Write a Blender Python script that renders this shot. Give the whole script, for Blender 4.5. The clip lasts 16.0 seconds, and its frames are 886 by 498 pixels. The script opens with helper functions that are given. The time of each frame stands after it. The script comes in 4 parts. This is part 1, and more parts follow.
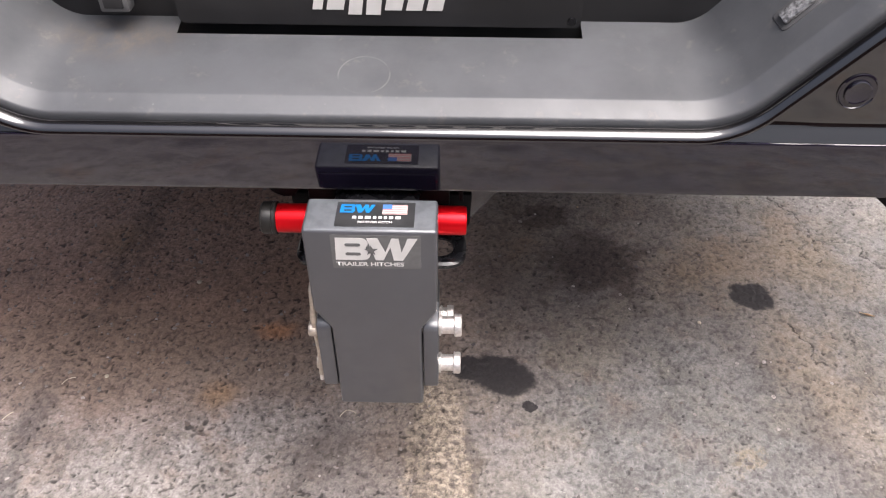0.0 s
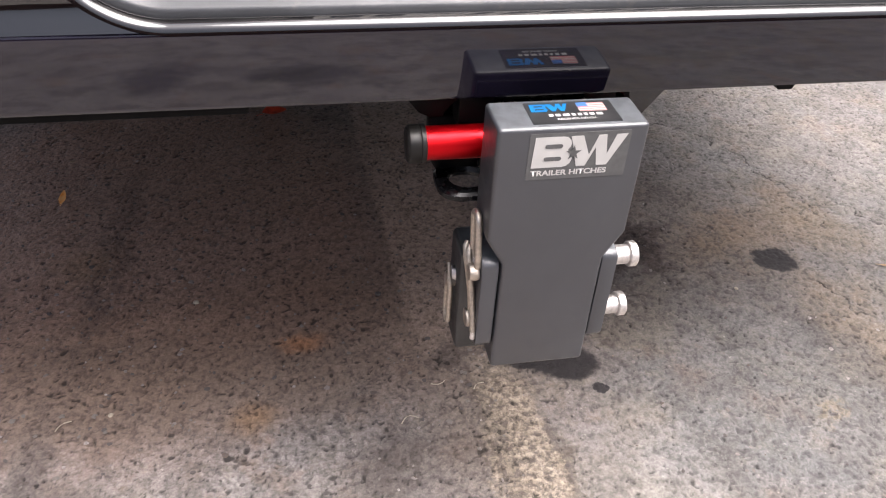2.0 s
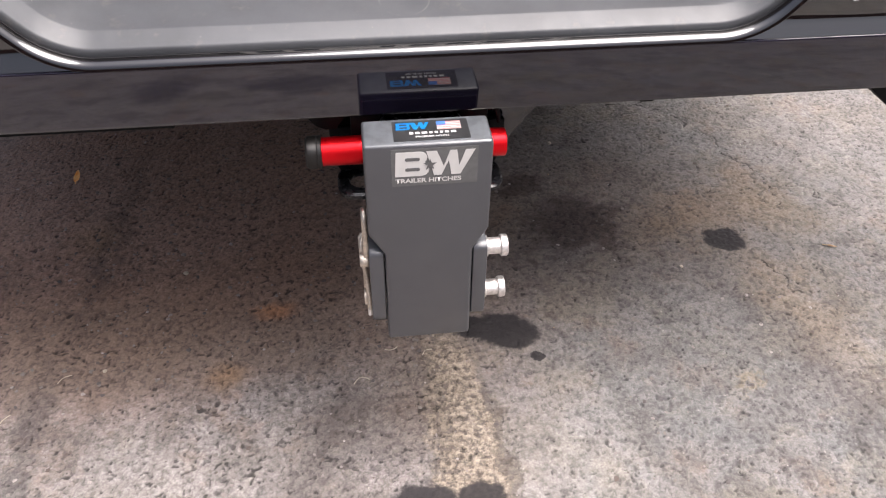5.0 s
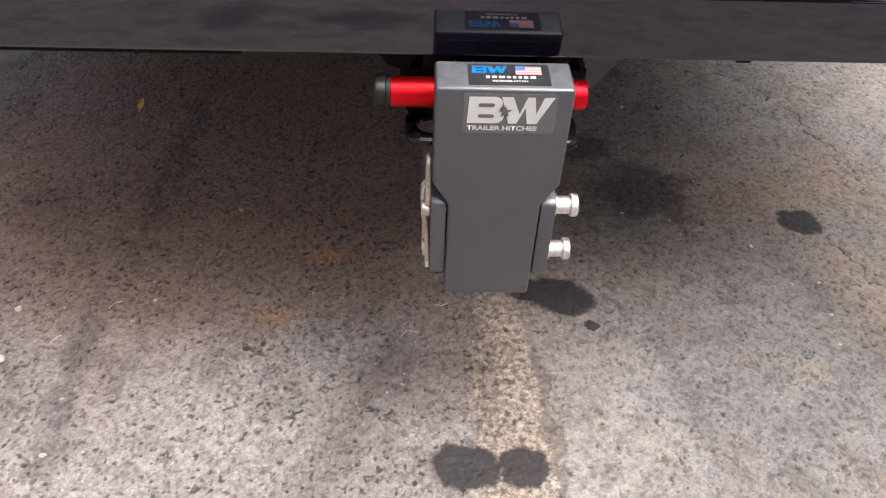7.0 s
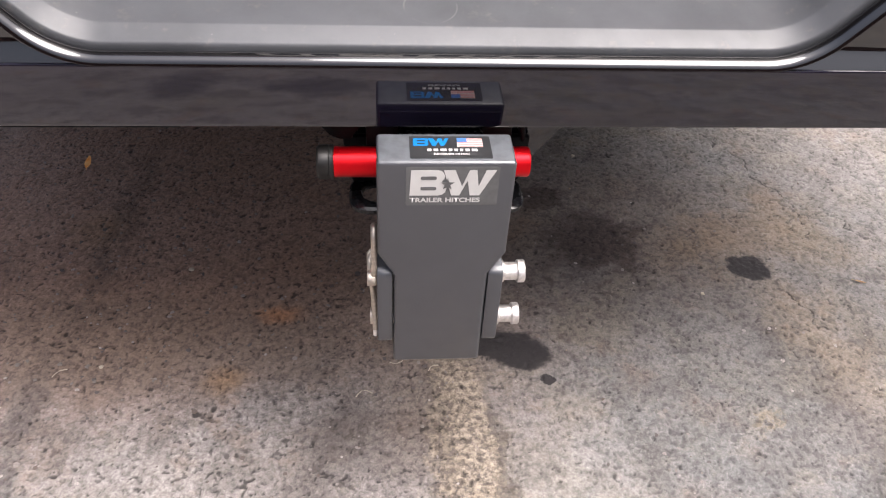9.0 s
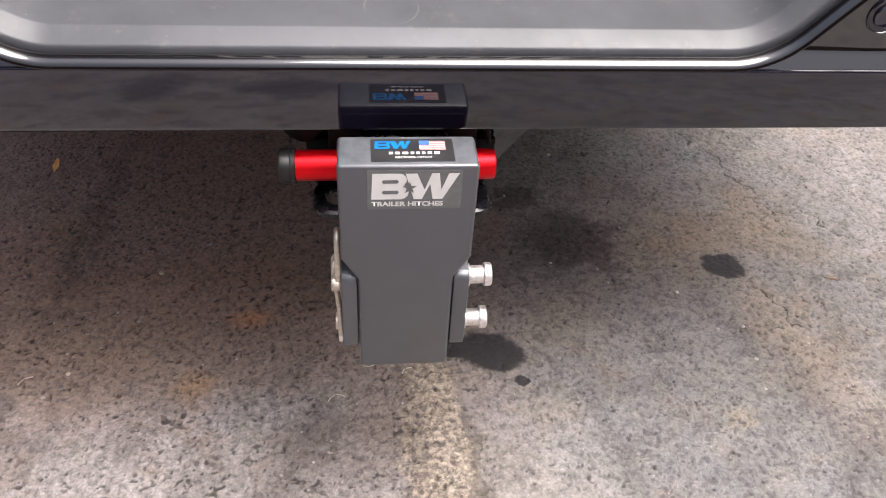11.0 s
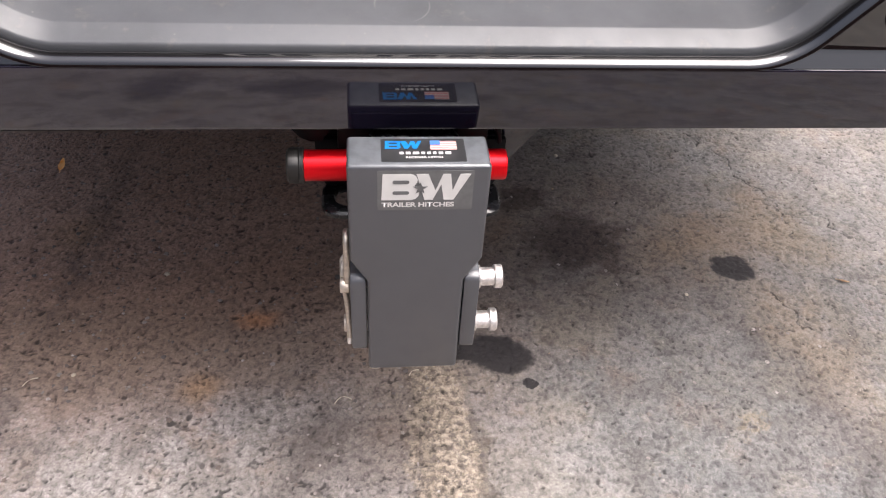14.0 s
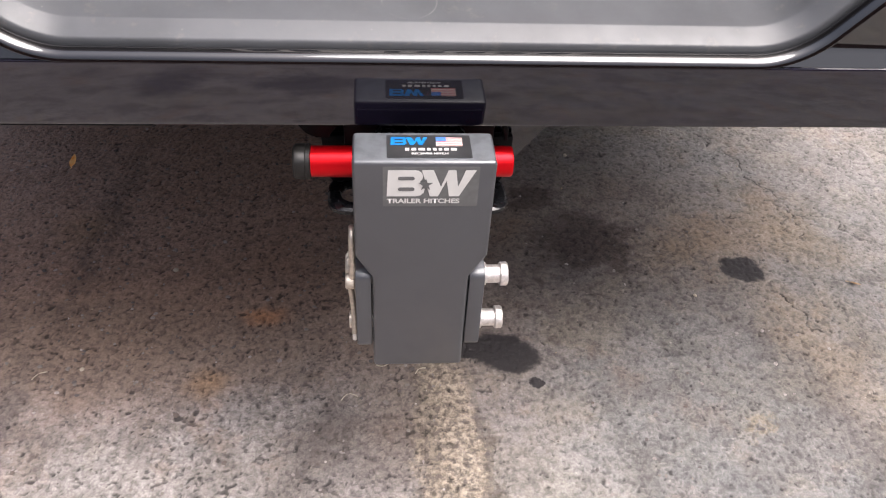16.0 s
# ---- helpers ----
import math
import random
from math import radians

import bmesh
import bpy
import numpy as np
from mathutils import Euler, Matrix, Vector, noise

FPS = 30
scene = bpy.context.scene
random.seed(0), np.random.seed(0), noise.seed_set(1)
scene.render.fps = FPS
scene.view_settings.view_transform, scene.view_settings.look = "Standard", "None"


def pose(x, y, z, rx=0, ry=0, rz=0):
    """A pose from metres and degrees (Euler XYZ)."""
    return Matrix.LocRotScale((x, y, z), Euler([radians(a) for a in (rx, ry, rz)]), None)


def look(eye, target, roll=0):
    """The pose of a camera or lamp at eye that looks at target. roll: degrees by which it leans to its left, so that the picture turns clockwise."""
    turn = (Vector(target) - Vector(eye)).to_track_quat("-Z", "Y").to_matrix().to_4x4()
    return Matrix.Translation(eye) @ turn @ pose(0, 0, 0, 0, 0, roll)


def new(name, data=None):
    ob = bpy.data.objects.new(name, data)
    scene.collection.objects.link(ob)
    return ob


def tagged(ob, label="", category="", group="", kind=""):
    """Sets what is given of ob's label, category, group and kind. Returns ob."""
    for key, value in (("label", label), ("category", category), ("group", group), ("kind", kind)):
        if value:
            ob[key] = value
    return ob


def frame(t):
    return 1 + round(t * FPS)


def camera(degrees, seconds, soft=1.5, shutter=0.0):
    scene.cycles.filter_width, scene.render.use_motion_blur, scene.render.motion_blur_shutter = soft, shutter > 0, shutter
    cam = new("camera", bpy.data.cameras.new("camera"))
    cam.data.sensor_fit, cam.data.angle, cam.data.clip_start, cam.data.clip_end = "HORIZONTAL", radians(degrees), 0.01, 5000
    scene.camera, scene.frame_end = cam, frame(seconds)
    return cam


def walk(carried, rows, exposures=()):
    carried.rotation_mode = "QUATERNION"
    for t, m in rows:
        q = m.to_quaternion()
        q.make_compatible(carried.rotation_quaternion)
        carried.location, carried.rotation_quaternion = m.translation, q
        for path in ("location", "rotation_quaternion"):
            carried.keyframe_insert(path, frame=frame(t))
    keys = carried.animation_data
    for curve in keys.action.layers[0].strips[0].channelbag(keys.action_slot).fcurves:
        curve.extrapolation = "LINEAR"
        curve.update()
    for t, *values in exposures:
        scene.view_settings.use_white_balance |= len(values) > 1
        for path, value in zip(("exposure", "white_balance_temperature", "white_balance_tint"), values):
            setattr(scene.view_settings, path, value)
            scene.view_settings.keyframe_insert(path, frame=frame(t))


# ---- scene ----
cam = camera(59.8, 16.0, soft=1.15)
PATH = [
    (0, (0.062, 0.006, 0.876), (0.042, 1.469, -0.488), 0.4),
    (0.3, (0.029, 0.008, 0.909), (0.061, 1.459, -0.467), 0.4),
    (0.5, (-0.001, 0.033, 0.899), (0.037, 1.465, -0.496), -0.2),
    (0.8, (-0.063, 0.056, 0.866), (0.011, 1.469, -0.547), 0.1),
    (1, (-0.095, 0.046, 0.849), (0.016, 1.449, -0.571), 0.1),
    (1.2, (-0.137, 0.018, 0.807), (0.043, 1.433, -0.594), 1.4),
    (1.5, (-0.17, 0.0, 0.759), (0.101, 1.457, -0.585), 2.8),
    (1.7, (-0.174, 0.005, 0.732), (0.130, 1.503, -0.559), 3.4),
    (2, (-0.173, 0.023, 0.729), (0.161, 1.564, -0.5), 3.3),
    (2.5, (-0.162, 0.023, 0.728), (0.183, 1.598, -0.456), 2.7),
    (3, (-0.157, 0.019, 0.726), (0.177, 1.604, -0.448), 2.2),
    (3.5, (-0.126, 0.018, 0.721), (0.185, 1.596, -0.467), 1.7),
    (4, (-0.091, 0.014, 0.728), (0.194, 1.582, -0.481), 1.2),
    (4.2, (-0.083, 0.005, 0.739), (0.191, 1.564, -0.483), 0.8),
    (6.3, (-0.025, -0.15, 0.923), (0.043, 1.261, -0.493), 2.6),
    (6.5, (-0.039, -0.124, 0.88), (0.023, 1.291, -0.531), 2.6),
    (7, (-0.062, -0.043, 0.793), (0.001, 1.395, -0.596), 2.4),
    (7.5, (-0.053, -0.02, 0.82), (0.031, 1.45, -0.534), 2.7),
    (8, (-0.045, -0.023, 0.818), (0.066, 1.469, -0.51), 3.0),
    (8.5, (-0.048, -0.023, 0.818), (0.088, 1.477, -0.498), 3.3),
    (9, (-0.048, -0.021, 0.81), (0.11, 1.477, -0.506), 3.4),
    (9.5, (-0.04, -0.014, 0.812), (0.135, 1.479, -0.508), 3.6),
    (10, (-0.034, -0.014, 0.808), (0.153, 1.475, -0.515), 3.7),
    (12.5, (-0.031, -0.009, 0.81), (0.173, 1.487, -0.502), 4.0),
    (13, (-0.036, -0.014, 0.802), (0.165, 1.481, -0.511), 4.0),
    (13.5, (-0.039, -0.005, 0.801), (0.155, 1.49, -0.513), 3.9),
    (14, (-0.036, -0.005, 0.803), (0.153, 1.488, -0.514), 3.8),
    (14.5, (-0.036, -0.007, 0.802), (0.149, 1.487, -0.515), 3.8),
    (15, (-0.033, -0.009, 0.804), (0.144, 1.486, -0.512), 3.8),
    (15.5, (-0.034, -0.011, 0.801), (0.135, 1.485, -0.515), 3.7),
    (16, (-0.032, -0.007, 0.801), (0.13, 1.489, -0.517), 3.6),
]
walk(cam, [(t, look(eye, target, roll)) for t, eye, target, roll in PATH], [(0, 1.06, 6500, 15), (1.0, 1.03, 6500, 15), (2.0, 1.14, 6500, 15), (4.2, 1.12, 6500, 15), (6.4, 0.83, 6500, 15), (8.0, 1.03, 6500, 15), (10.0, 1.05, 6500, 15), (16, 1.06, 6500, 15)])

# ---- world and light ----
SUN_ELEVATION, SUN_AZIMUTH = 67.0, 120.0   # degrees; azimuth clockwise from +y
world = bpy.data.worlds.new("overcast_sky")
scene.world = world
world.use_nodes = True
wn, wl = world.node_tree.nodes, world.node_tree.links
sky = wn.new("ShaderNodeTexSky")
sky.sky_type, sky.sun_disc = "NISHITA", False
sky.sun_elevation, sky.sun_rotation = radians(SUN_ELEVATION), radians(SUN_AZIMUTH)
sky.air_density, sky.dust_density, sky.ozone_density = 1.0, 6.0, 1.0
grey = wn.new("ShaderNodeMix")
grey.data_type = "RGBA"
grey.inputs[0].default_value = 0.5
bw = wn.new("ShaderNodeRGBToBW")
wl.new(sky.outputs[0], bw.inputs[0])
wl.new(sky.outputs[0], grey.inputs[6])
wl.new(bw.outputs[0], grey.inputs[7])
# an overcast sky is about three times as bright overhead as at the horizon
way = wn.new("ShaderNodeTexCoord")
height = wn.new("ShaderNodeSeparateXYZ")
wl.new(way.outputs["Generated"], height.inputs[0])
climb = wn.new("ShaderNodeMapRange")
wl.new(height.outputs[2], climb.inputs[0])
for i, v in enumerate((0.0, 1.0, 0.30, 1.75)):
    climb.inputs[i + 1].default_value = v
cloud = wn.new("ShaderNodeMix")
cloud.data_type, cloud.blend_type = "RGBA", "MULTIPLY"
cloud.inputs[0].default_value = 1.0
wl.new(grey.outputs[2], cloud.inputs[6])
wl.new(climb.outputs[0], cloud.inputs[7])
wl.new(cloud.outputs[2], wn["Background"].inputs[0])
wn["Background"].inputs[1].default_value = 0.118

sun = new("sun", bpy.data.lights.new("sun", "SUN"))
sun.data.energy, sun.data.angle, sun.data.color = 2.2, radians(50), (1.0, 0.975, 0.94)
az, el = radians(SUN_AZIMUTH), radians(SUN_ELEVATION)
sun.matrix_world = look((math.sin(az) * math.cos(el) * 20, math.cos(az) * math.cos(el) * 20, math.sin(el) * 20), (0, 0, 0))


# ---- materials ----
class Mat:
    """A small wrapper to write node materials."""

    def __init__(self, name, color=(0.5, 0.5, 0.5), rough=0.5, metal=0.0, spec=0.5):
        self.m = bpy.data.materials.new(name)
        self.m.use_nodes = True
        self.n, self.l = self.m.node_tree.nodes, self.m.node_tree.links
        self.b = self.n["Principled BSDF"]
        self.b.inputs["Base Color"].default_value = (*color, 1)
        self.b.inputs["Roughness"].default_value = rough
        self.b.inputs["Metallic"].default_value = metal
        self.b.inputs["Specular IOR Level"].default_value = spec
        self.pos = self.node("ShaderNodeNewGeometry").outputs["Position"]

    def node(self, kind, **inputs):
        nd = self.n.new(kind)
        for k, v in inputs.items():
            self.put(nd.inputs[int(k[1:]) if k[0] == "i" and k[1:].isdigit() else k.replace("_", " ")], v)
        return nd

    def put(self, socket, v):
        if isinstance(v, bpy.types.NodeSocket):
            self.l.new(v, socket)
        else:
            socket.default_value = v

    def noise(self, scale, detail=4.0, rough=0.55, vec=None, color=False):
        nd = self.node("ShaderNodeTexNoise", Scale=scale, Detail=detail, Roughness=rough, Vector=vec or self.pos)
        return nd.outputs["Color" if color else "Fac"]

    def voronoi(self, scale, feature="F1", vec=None, rand=1.0):
        nd = self.n.new("ShaderNodeTexVoronoi")
        nd.feature = feature
        self.put(nd.inputs["Scale"], scale)
        self.put(nd.inputs["Randomness"], rand)
        self.put(nd.inputs["Vector"], vec or self.pos)
        return nd

    def ramp(self, fac, lo, hi, a=0.0, b=1.0):
        nd = self.node("ShaderNodeMapRange")
        nd.interpolation_type = "SMOOTHSTEP"
        for i, v in enumerate((fac, lo, hi, a, b)):
            self.put(nd.inputs[i], v)
        return nd.outputs[0]

    def math(self, op, a, b=0.0):
        nd = self.n.new("ShaderNodeMath")
        nd.operation = op
        self.put(nd.inputs[0], a)
        self.put(nd.inputs[1], b)
        return nd.outputs[0]

    def vec(self, op, a, b):
        nd = self.n.new("ShaderNodeVectorMath")
        nd.operation = op
        self.put(nd.inputs[0], a)
        if op == "SCALE":
            self.put(nd.inputs["Scale"], b)
        else:
            self.put(nd.inputs[1], b)
        return nd.outputs[1] if op in ("LENGTH", "DISTANCE") else nd.outputs[0]

    def mix(self, fac, a, b, mode="MIX"):
        nd = self.n.new("ShaderNodeMix")
        nd.data_type, nd.blend_type = "RGBA", mode
        for i, v in ((0, fac), (6, a), (7, b)):
            if isinstance(v, tuple) and len(v) == 3:
                v = (*v, 1)
            self.put(nd.inputs[i], v)
        return nd.outputs[2]

    def blob(self, x, y, rx, ry, turn=0.0, soft=0.2, warp=None):
        """1 inside an uneven ellipse on the ground, 0 outside."""
        p = self.vec("SUBTRACT", warp or self.pos, (x, y, 0))
        if turn:
            r = self.n.new("ShaderNodeVectorRotate")
            r.rotation_type = "Z_AXIS"
            self.put(r.inputs["Vector"], p)
            r.inputs["Angle"].default_value = radians(-turn)
            p = r.outputs[0]
        p = self.vec("MULTIPLY", p, (1 / rx, 1 / ry, 0))
        return self.ramp(self.vec("LENGTH", p, (0, 0, 0)), 1 + soft, 1 - soft)

    def bump(self, height, strength, dist):
        nd = self.node("ShaderNodeBump", Strength=strength, Distance=dist, Height=height)
        self.l.new(nd.outputs[0], self.b.inputs["Normal"])
        return nd

    def color(self, v):
        self.put(self.b.inputs["Base Color"], v)

    def rough(self, v):
        self.put(self.b.inputs["Roughness"], v)


def asphalt():
    k = Mat("worn_asphalt", rough=0.85, spec=0.35)
    wide = k.noise(2.2, 3)
    mid = k.noise(11, 4, 0.6)
    fine = k.noise(190, 5, 0.7)
    centre = (0.5, 0.5, 0.5)
    warped = k.vec("ADD", k.pos, k.vec("SCALE", k.vec("SUBTRACT", k.noise(18, 5, 0.65, color=True), centre), 0.07))
    ragged = k.vec("ADD", k.pos, k.vec("SCALE", k.vec("SUBTRACT", k.noise(45, 4, 0.65, color=True), centre), 0.03))
    torn = k.vec("ADD", k.pos, k.vec("SCALE", k.vec("SUBTRACT", k.noise(22, 5, 0.75, color=True), centre), 0.17))
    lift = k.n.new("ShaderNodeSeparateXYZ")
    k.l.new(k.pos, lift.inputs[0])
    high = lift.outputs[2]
    # dusty binder, pale worn tops, dark hollows
    base = k.mix(k.ramp(fine, 0.30, 0.70), (0.215, 0.186, 0.170), (0.385, 0.345, 0.320))
    base = k.mix(k.ramp(k.noise(420, 3, 0.6), 0.50, 0.72, 0.0, 0.45), base, (0.52, 0.47, 0.43))
    # large stones worn flush, each of its own grey
    bent = k.vec("ADD", k.pos, k.vec("SCALE", k.noise(70, 3, 0.6, color=True), 0.012))
    flush = k.voronoi(58, vec=bent)
    tint = k.n.new("ShaderNodeSeparateColor")
    k.l.new(flush.outputs["Color"], tint.inputs[0])
    reach = k.math("MULTIPLY", flush.outputs["Distance"], k.ramp(tint.outputs[2], 0.0, 1.0, 1.9, 0.95))
    stone = k.math("MULTIPLY", k.ramp(reach, 0.46, 0.30), k.ramp(tint.outputs[0], 0.70, 0.74))
    base = k.mix(k.math("MULTIPLY", stone, 0.70), base, k.mix(tint.outputs[1], (0.105, 0.097, 0.092), (0.30, 0.268, 0.25)))
    rim = k.math("MULTIPLY", k.math("MULTIPLY", k.ramp(reach, 0.58, 0.46), k.ramp(reach, 0.36, 0.46)), k.ramp(tint.outputs[0], 0.70, 0.74))
    base = k.mix(k.math("MULTIPLY", rim, 0.50), base, (0.085, 0.074, 0.068))
    # one half is worn smoother and greyer
    side = k.n.new("ShaderNodeSeparateXYZ")
    k.l.new(warped, side.inputs[0])
    smooth = k.ramp(side.outputs[0], -0.02, 0.26)
    base = k.mix(k.math("MULTIPLY", smooth, 0.45), base, (0.178, 0.170, 0.158))
    # pale grains, with their glints put into the colour
    grit = k.voronoi(210, vec=k.vec("ADD", bent, (3.1, 1.7, 0)))
    tone = k.n.new("ShaderNodeSeparateColor")
    k.l.new(grit.outputs["Color"], tone.inputs[0])
    speck = k.math("MULTIPLY", k.ramp(grit.outputs["Distance"], 0.20, 0.34, 1.0, 0.0), k.ramp(tone.outputs[1], 0.90, 0.94))
    base = k.mix(k.math("MULTIPLY", speck, k.ramp(k.noise(9, 4, 0.65), 0.40, 0.60, 0.15, 0.85)), base, (0.62, 0.56, 0.48))
    # tan dust, rust and grey wear in patches a hand wide
    for shift, scale, lo, hi, amount, colour in ((7, 8, 0.47, 0.60, 0.50, (0.238, 0.200, 0.138)), (13, 10, 0.53, 0.66, 0.42, (0.27, 0.158, 0.090)),
                                                 (19, 6, 0.47, 0.60, 0.50, (0.160, 0.166, 0.164)), (29, 26, 0.53, 0.66, 0.42, (0.40, 0.355, 0.28)),
                                                 (37, 15, 0.48, 0.61, 0.52, (0.095, 0.080, 0.069))):
        n = k.noise(scale, 5, 0.68, vec=k.vec("ADD", k.pos, (shift, shift * 0.6, 0)))
        part_of = k.math("ADD", 0.30, k.math("MULTIPLY", smooth, 0.70)) if shift in (7, 19) else 1.0
        base = k.mix(k.math("MULTIPLY", k.ramp(n, lo, hi, 0.0, amount), part_of), base, colour)
    base = k.mix(k.ramp(mid, 0.35, 0.72, 0.28, 0.0), base, (0.10, 0.085, 0.077))
    base = k.mix(k.ramp(wide, 0.35, 0.7, 0.22, 0.0), base, (0.12, 0.095, 0.082))

    # grime and oil soaked in, worn paths, rust, pale patches, painted light and shade
    def lay(base, amount, colour, *args, mode="MIX", warp=warped, **kw):
        return k.mix(k.math("MULTIPLY", k.blob(*args, warp=warp, **kw), amount), base, colour, mode)
    base = lay(base, 0.24, (0.46, 0.43, 0.39), 0.20, 0.43, 0.10, 0.17, soft=0.5)
    # paler colour for the light that reaches in under the truck's right side
    base = lay(base, 0.20, (0.44, 0.41, 0.375), 0.66, 1.02, 0.30, 0.32, soft=0.6)
    base = lay(base, 0.35, (0.205, 0.208, 0.200), 0.42, 0.58, 0.13, 0.2, turn=15, soft=0.8)
    base = lay(base, 0.20, (0.42, 0.385, 0.355), -0.40, 0.30, 0.30, 0.18, soft=0.6)
    base = lay(base, 0.20, (0.40, 0.37, 0.345), 0.95, 1.25, 0.3, 0.3, soft=0.6)
    # warm brown ground, lightened to lift and warm the truck's shade
    base = lay(base, 0.58, (0.41, 0.265, 0.195), -0.43, 1.05, 0.36, 0.44, soft=0.25)
    base = lay(base, 0.44, (0.265, 0.185, 0.135), -0.24, 0.77, 0.30, 0.13, soft=0.4)
    base = lay(base, 0.40, (0.215, 0.140, 0.100), 0.0, 0.82, 0.18, 0.22, soft=0.7)
    base = lay(base, 0.40, (0.150, 0.100, 0.076), 0.30, 0.96, 0.24, 0.2, soft=0.7)
    # a straight edge across the ground: darker on one side, paler on the other
    across = k.math("ADD", lift.outputs[0], k.math("MULTIPLY", k.math("SUBTRACT", lift.outputs[1], 0.75), 0.05))
    along = k.ramp(lift.outputs[1], 0.68, 0.86)
    dark_side = k.math("MULTIPLY", k.ramp(across, -0.040, -0.056), along)
    dry = k.math("MULTIPLY", k.math("MULTIPLY", k.ramp(across, -0.056, -0.040), k.ramp(across, 0.15, 0.04)), along)
    base = k.mix(k.math("MULTIPLY", dry, 0.55), base, (0.47, 0.365, 0.295))
    base = k.mix(k.math("MULTIPLY", dark_side, 0.12), base, (0.070, 0.052, 0.046))
    # dark patch that carries the truck's shade further out
    base = lay(base, 0.58, (0.150, 0.118, 0.094), -0.44, 0.71, 0.26, 0.09, soft=0.5)
    base = lay(base, 0.22, (0.46, 0.42, 0.385), -0.31, 0.50, 0.15, 0.07, soft=0.6)
    jag = k.vec("ADD", k.pos, k.vec("SCALE", k.vec("SUBTRACT", k.noise(24, 4, 0.7, color=True), centre), 0.085))
    # dark run-off tracks
    base = lay(base, 0.44, (0.105, 0.085, 0.076), -0.165, 0.42, 0.030, 0.17, turn=-24, soft=0.6, warp=ragged)
    base = lay(base, 0.45, (0.120, 0.096, 0.083), -0.058, 0.55, 0.080, 0.055, turn=28, soft=0.7)
    base = lay(base, 0.58, (0.088, 0.077, 0.073), -0.491, 0.53, 0.020, 0.11, turn=3, soft=0.7)
    base = lay(base, 0.48, (0.060, 0.047, 0.041), -0.466, 0.96, 0.020, 0.19, turn=-3, soft=0.8, warp=torn)
    base = lay(base, 0.35, (0.060, 0.047, 0.041), -0.62, 0.86, 0.06, 0.05, soft=0.8, warp=torn)
    base = lay(base, 0.42, (0.120, 0.112, 0.102), 0.281, 0.50, 0.012, 0.15, turn=10, soft=0.8, warp=ragged)
    base = lay(base, 0.62, (0.062, 0.050, 0.045), -0.008, 0.712, 0.034, 0.024, soft=0.5, warp=jag)
    # rough tan strip with a torn dark edge
    mottle = k.mix(k.ramp(k.noise(120, 5, 0.7), 0.40, 0.60), (0.135, 0.104, 0.078), (0.50, 0.405, 0.295))
    base = lay(base, 0.45, (0.150, 0.114, 0.090), -0.005, 0.60, 0.050, 0.10, soft=0.6, warp=jag)
    base = lay(base, 0.62, mottle, 0.056, 0.44, 0.046, 0.26, turn=2, soft=0.22, warp=jag)
    base = lay(base, 0.62, (0.105, 0.086, 0.070), 0.101, 0.455, 0.009, 0.15, turn=4, soft=0.40, warp=jag)
    base = lay(base, 0.45, (0.120, 0.098, 0.080), 0.022, 0.57, 0.016, 0.09, turn=4, soft=0.6, warp=ragged)
    base = lay(base, 0.36, (0.31, 0.225, 0.135), 0.582, 0.69, 0.045, 0.12, turn=14, soft=0.9, warp=torn)
    base = lay(base, 0.42, (0.31, 0.205, 0.120), 0.50, 0.91, 0.10, 0.05, turn=15, soft=0.9, warp=torn)
    base = lay(base, 0.40, (0.33, 0.235, 0.140), 0.643, 0.94, 0.05, 0.09, turn=10, soft=0.9, warp=torn)
    base = lay(base, 0.30, (0.36, 0.27, 0.15), 0.454, 0.549, 0.014, 0.009, soft=0.8, warp=torn)
    base = lay(base, 0.30, (0.105, 0.090, 0.082), 0.55, 0.60, 0.035, 0.28, turn=18, soft=0.9)
    base = lay(base, 0.65, (0.46, 0.22, 0.10), -0.196, 0.762, 0.026, 0.014, soft=0.8, warp=ragged)
    base = lay(base, 0.50, (0.36, 0.21, 0.10), -0.255, 0.644, 0.024, 0.018, soft=0.9, warp=ragged)
    base = lay(base, 0.50, (0.25, 0.165, 0.095), -0.497, 0.957, 0.035, 0.040, soft=0.9, warp=ragged)
    base = lay(base, 0.80, (0.058, 0.039, 0.034), 0.300, 0.915, 0.078, 0.066, soft=0.45, warp=torn)
    base = lay(base, 0.74, (0.058, 0.040, 0.035), 0.228, 1.035, 0.036, 0.038, soft=0.45, warp=torn)
    base = lay(base, 0.60, (0.070, 0.056, 0.050), 0.145, 1.126, 0.030, 0.030, soft=0.5, warp=torn)
    # colour follows the height: darker in the hollows, paler on the tops
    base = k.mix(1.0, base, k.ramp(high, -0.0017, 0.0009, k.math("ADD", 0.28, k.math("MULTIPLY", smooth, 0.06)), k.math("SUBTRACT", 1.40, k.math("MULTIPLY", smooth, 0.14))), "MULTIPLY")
    base = k.mix(1.0, base, k.ramp(k.noise(330, 3, 0.65), 0.32, 0.68, 0.84, 1.16), "MULTIPLY")
    base = k.mix(1.0, base, (0.775, 0.79, 0.81), "MULTIPLY")
    # browner tint under the truck, standing in for warm bounce light
    base = k.mix(k.math("MULTIPLY", k.blob(-0.40, 1.10, 0.54, 0.40, soft=0.35, warp=warped), 0.8), base, (1.04, 0.90, 0.82), "MULTIPLY")
    # oil spots on the drive behind the car, mirrored in the bumper
    base = lay(base, 0.62, (0.034, 0.030, 0.030), -0.41, -0.24, 0.05, 0.12, soft=0.4, warp=torn)
    base = lay(base, 0.62, (0.034, 0.030, 0.030), -0.17, -0.24, 0.10, 0.08, soft=0.4, warp=torn)
    base = lay(base, 0.70, (0.055, 0.046, 0.042), 0.17, -0.15, 0.035, 0.025, soft=0.6)
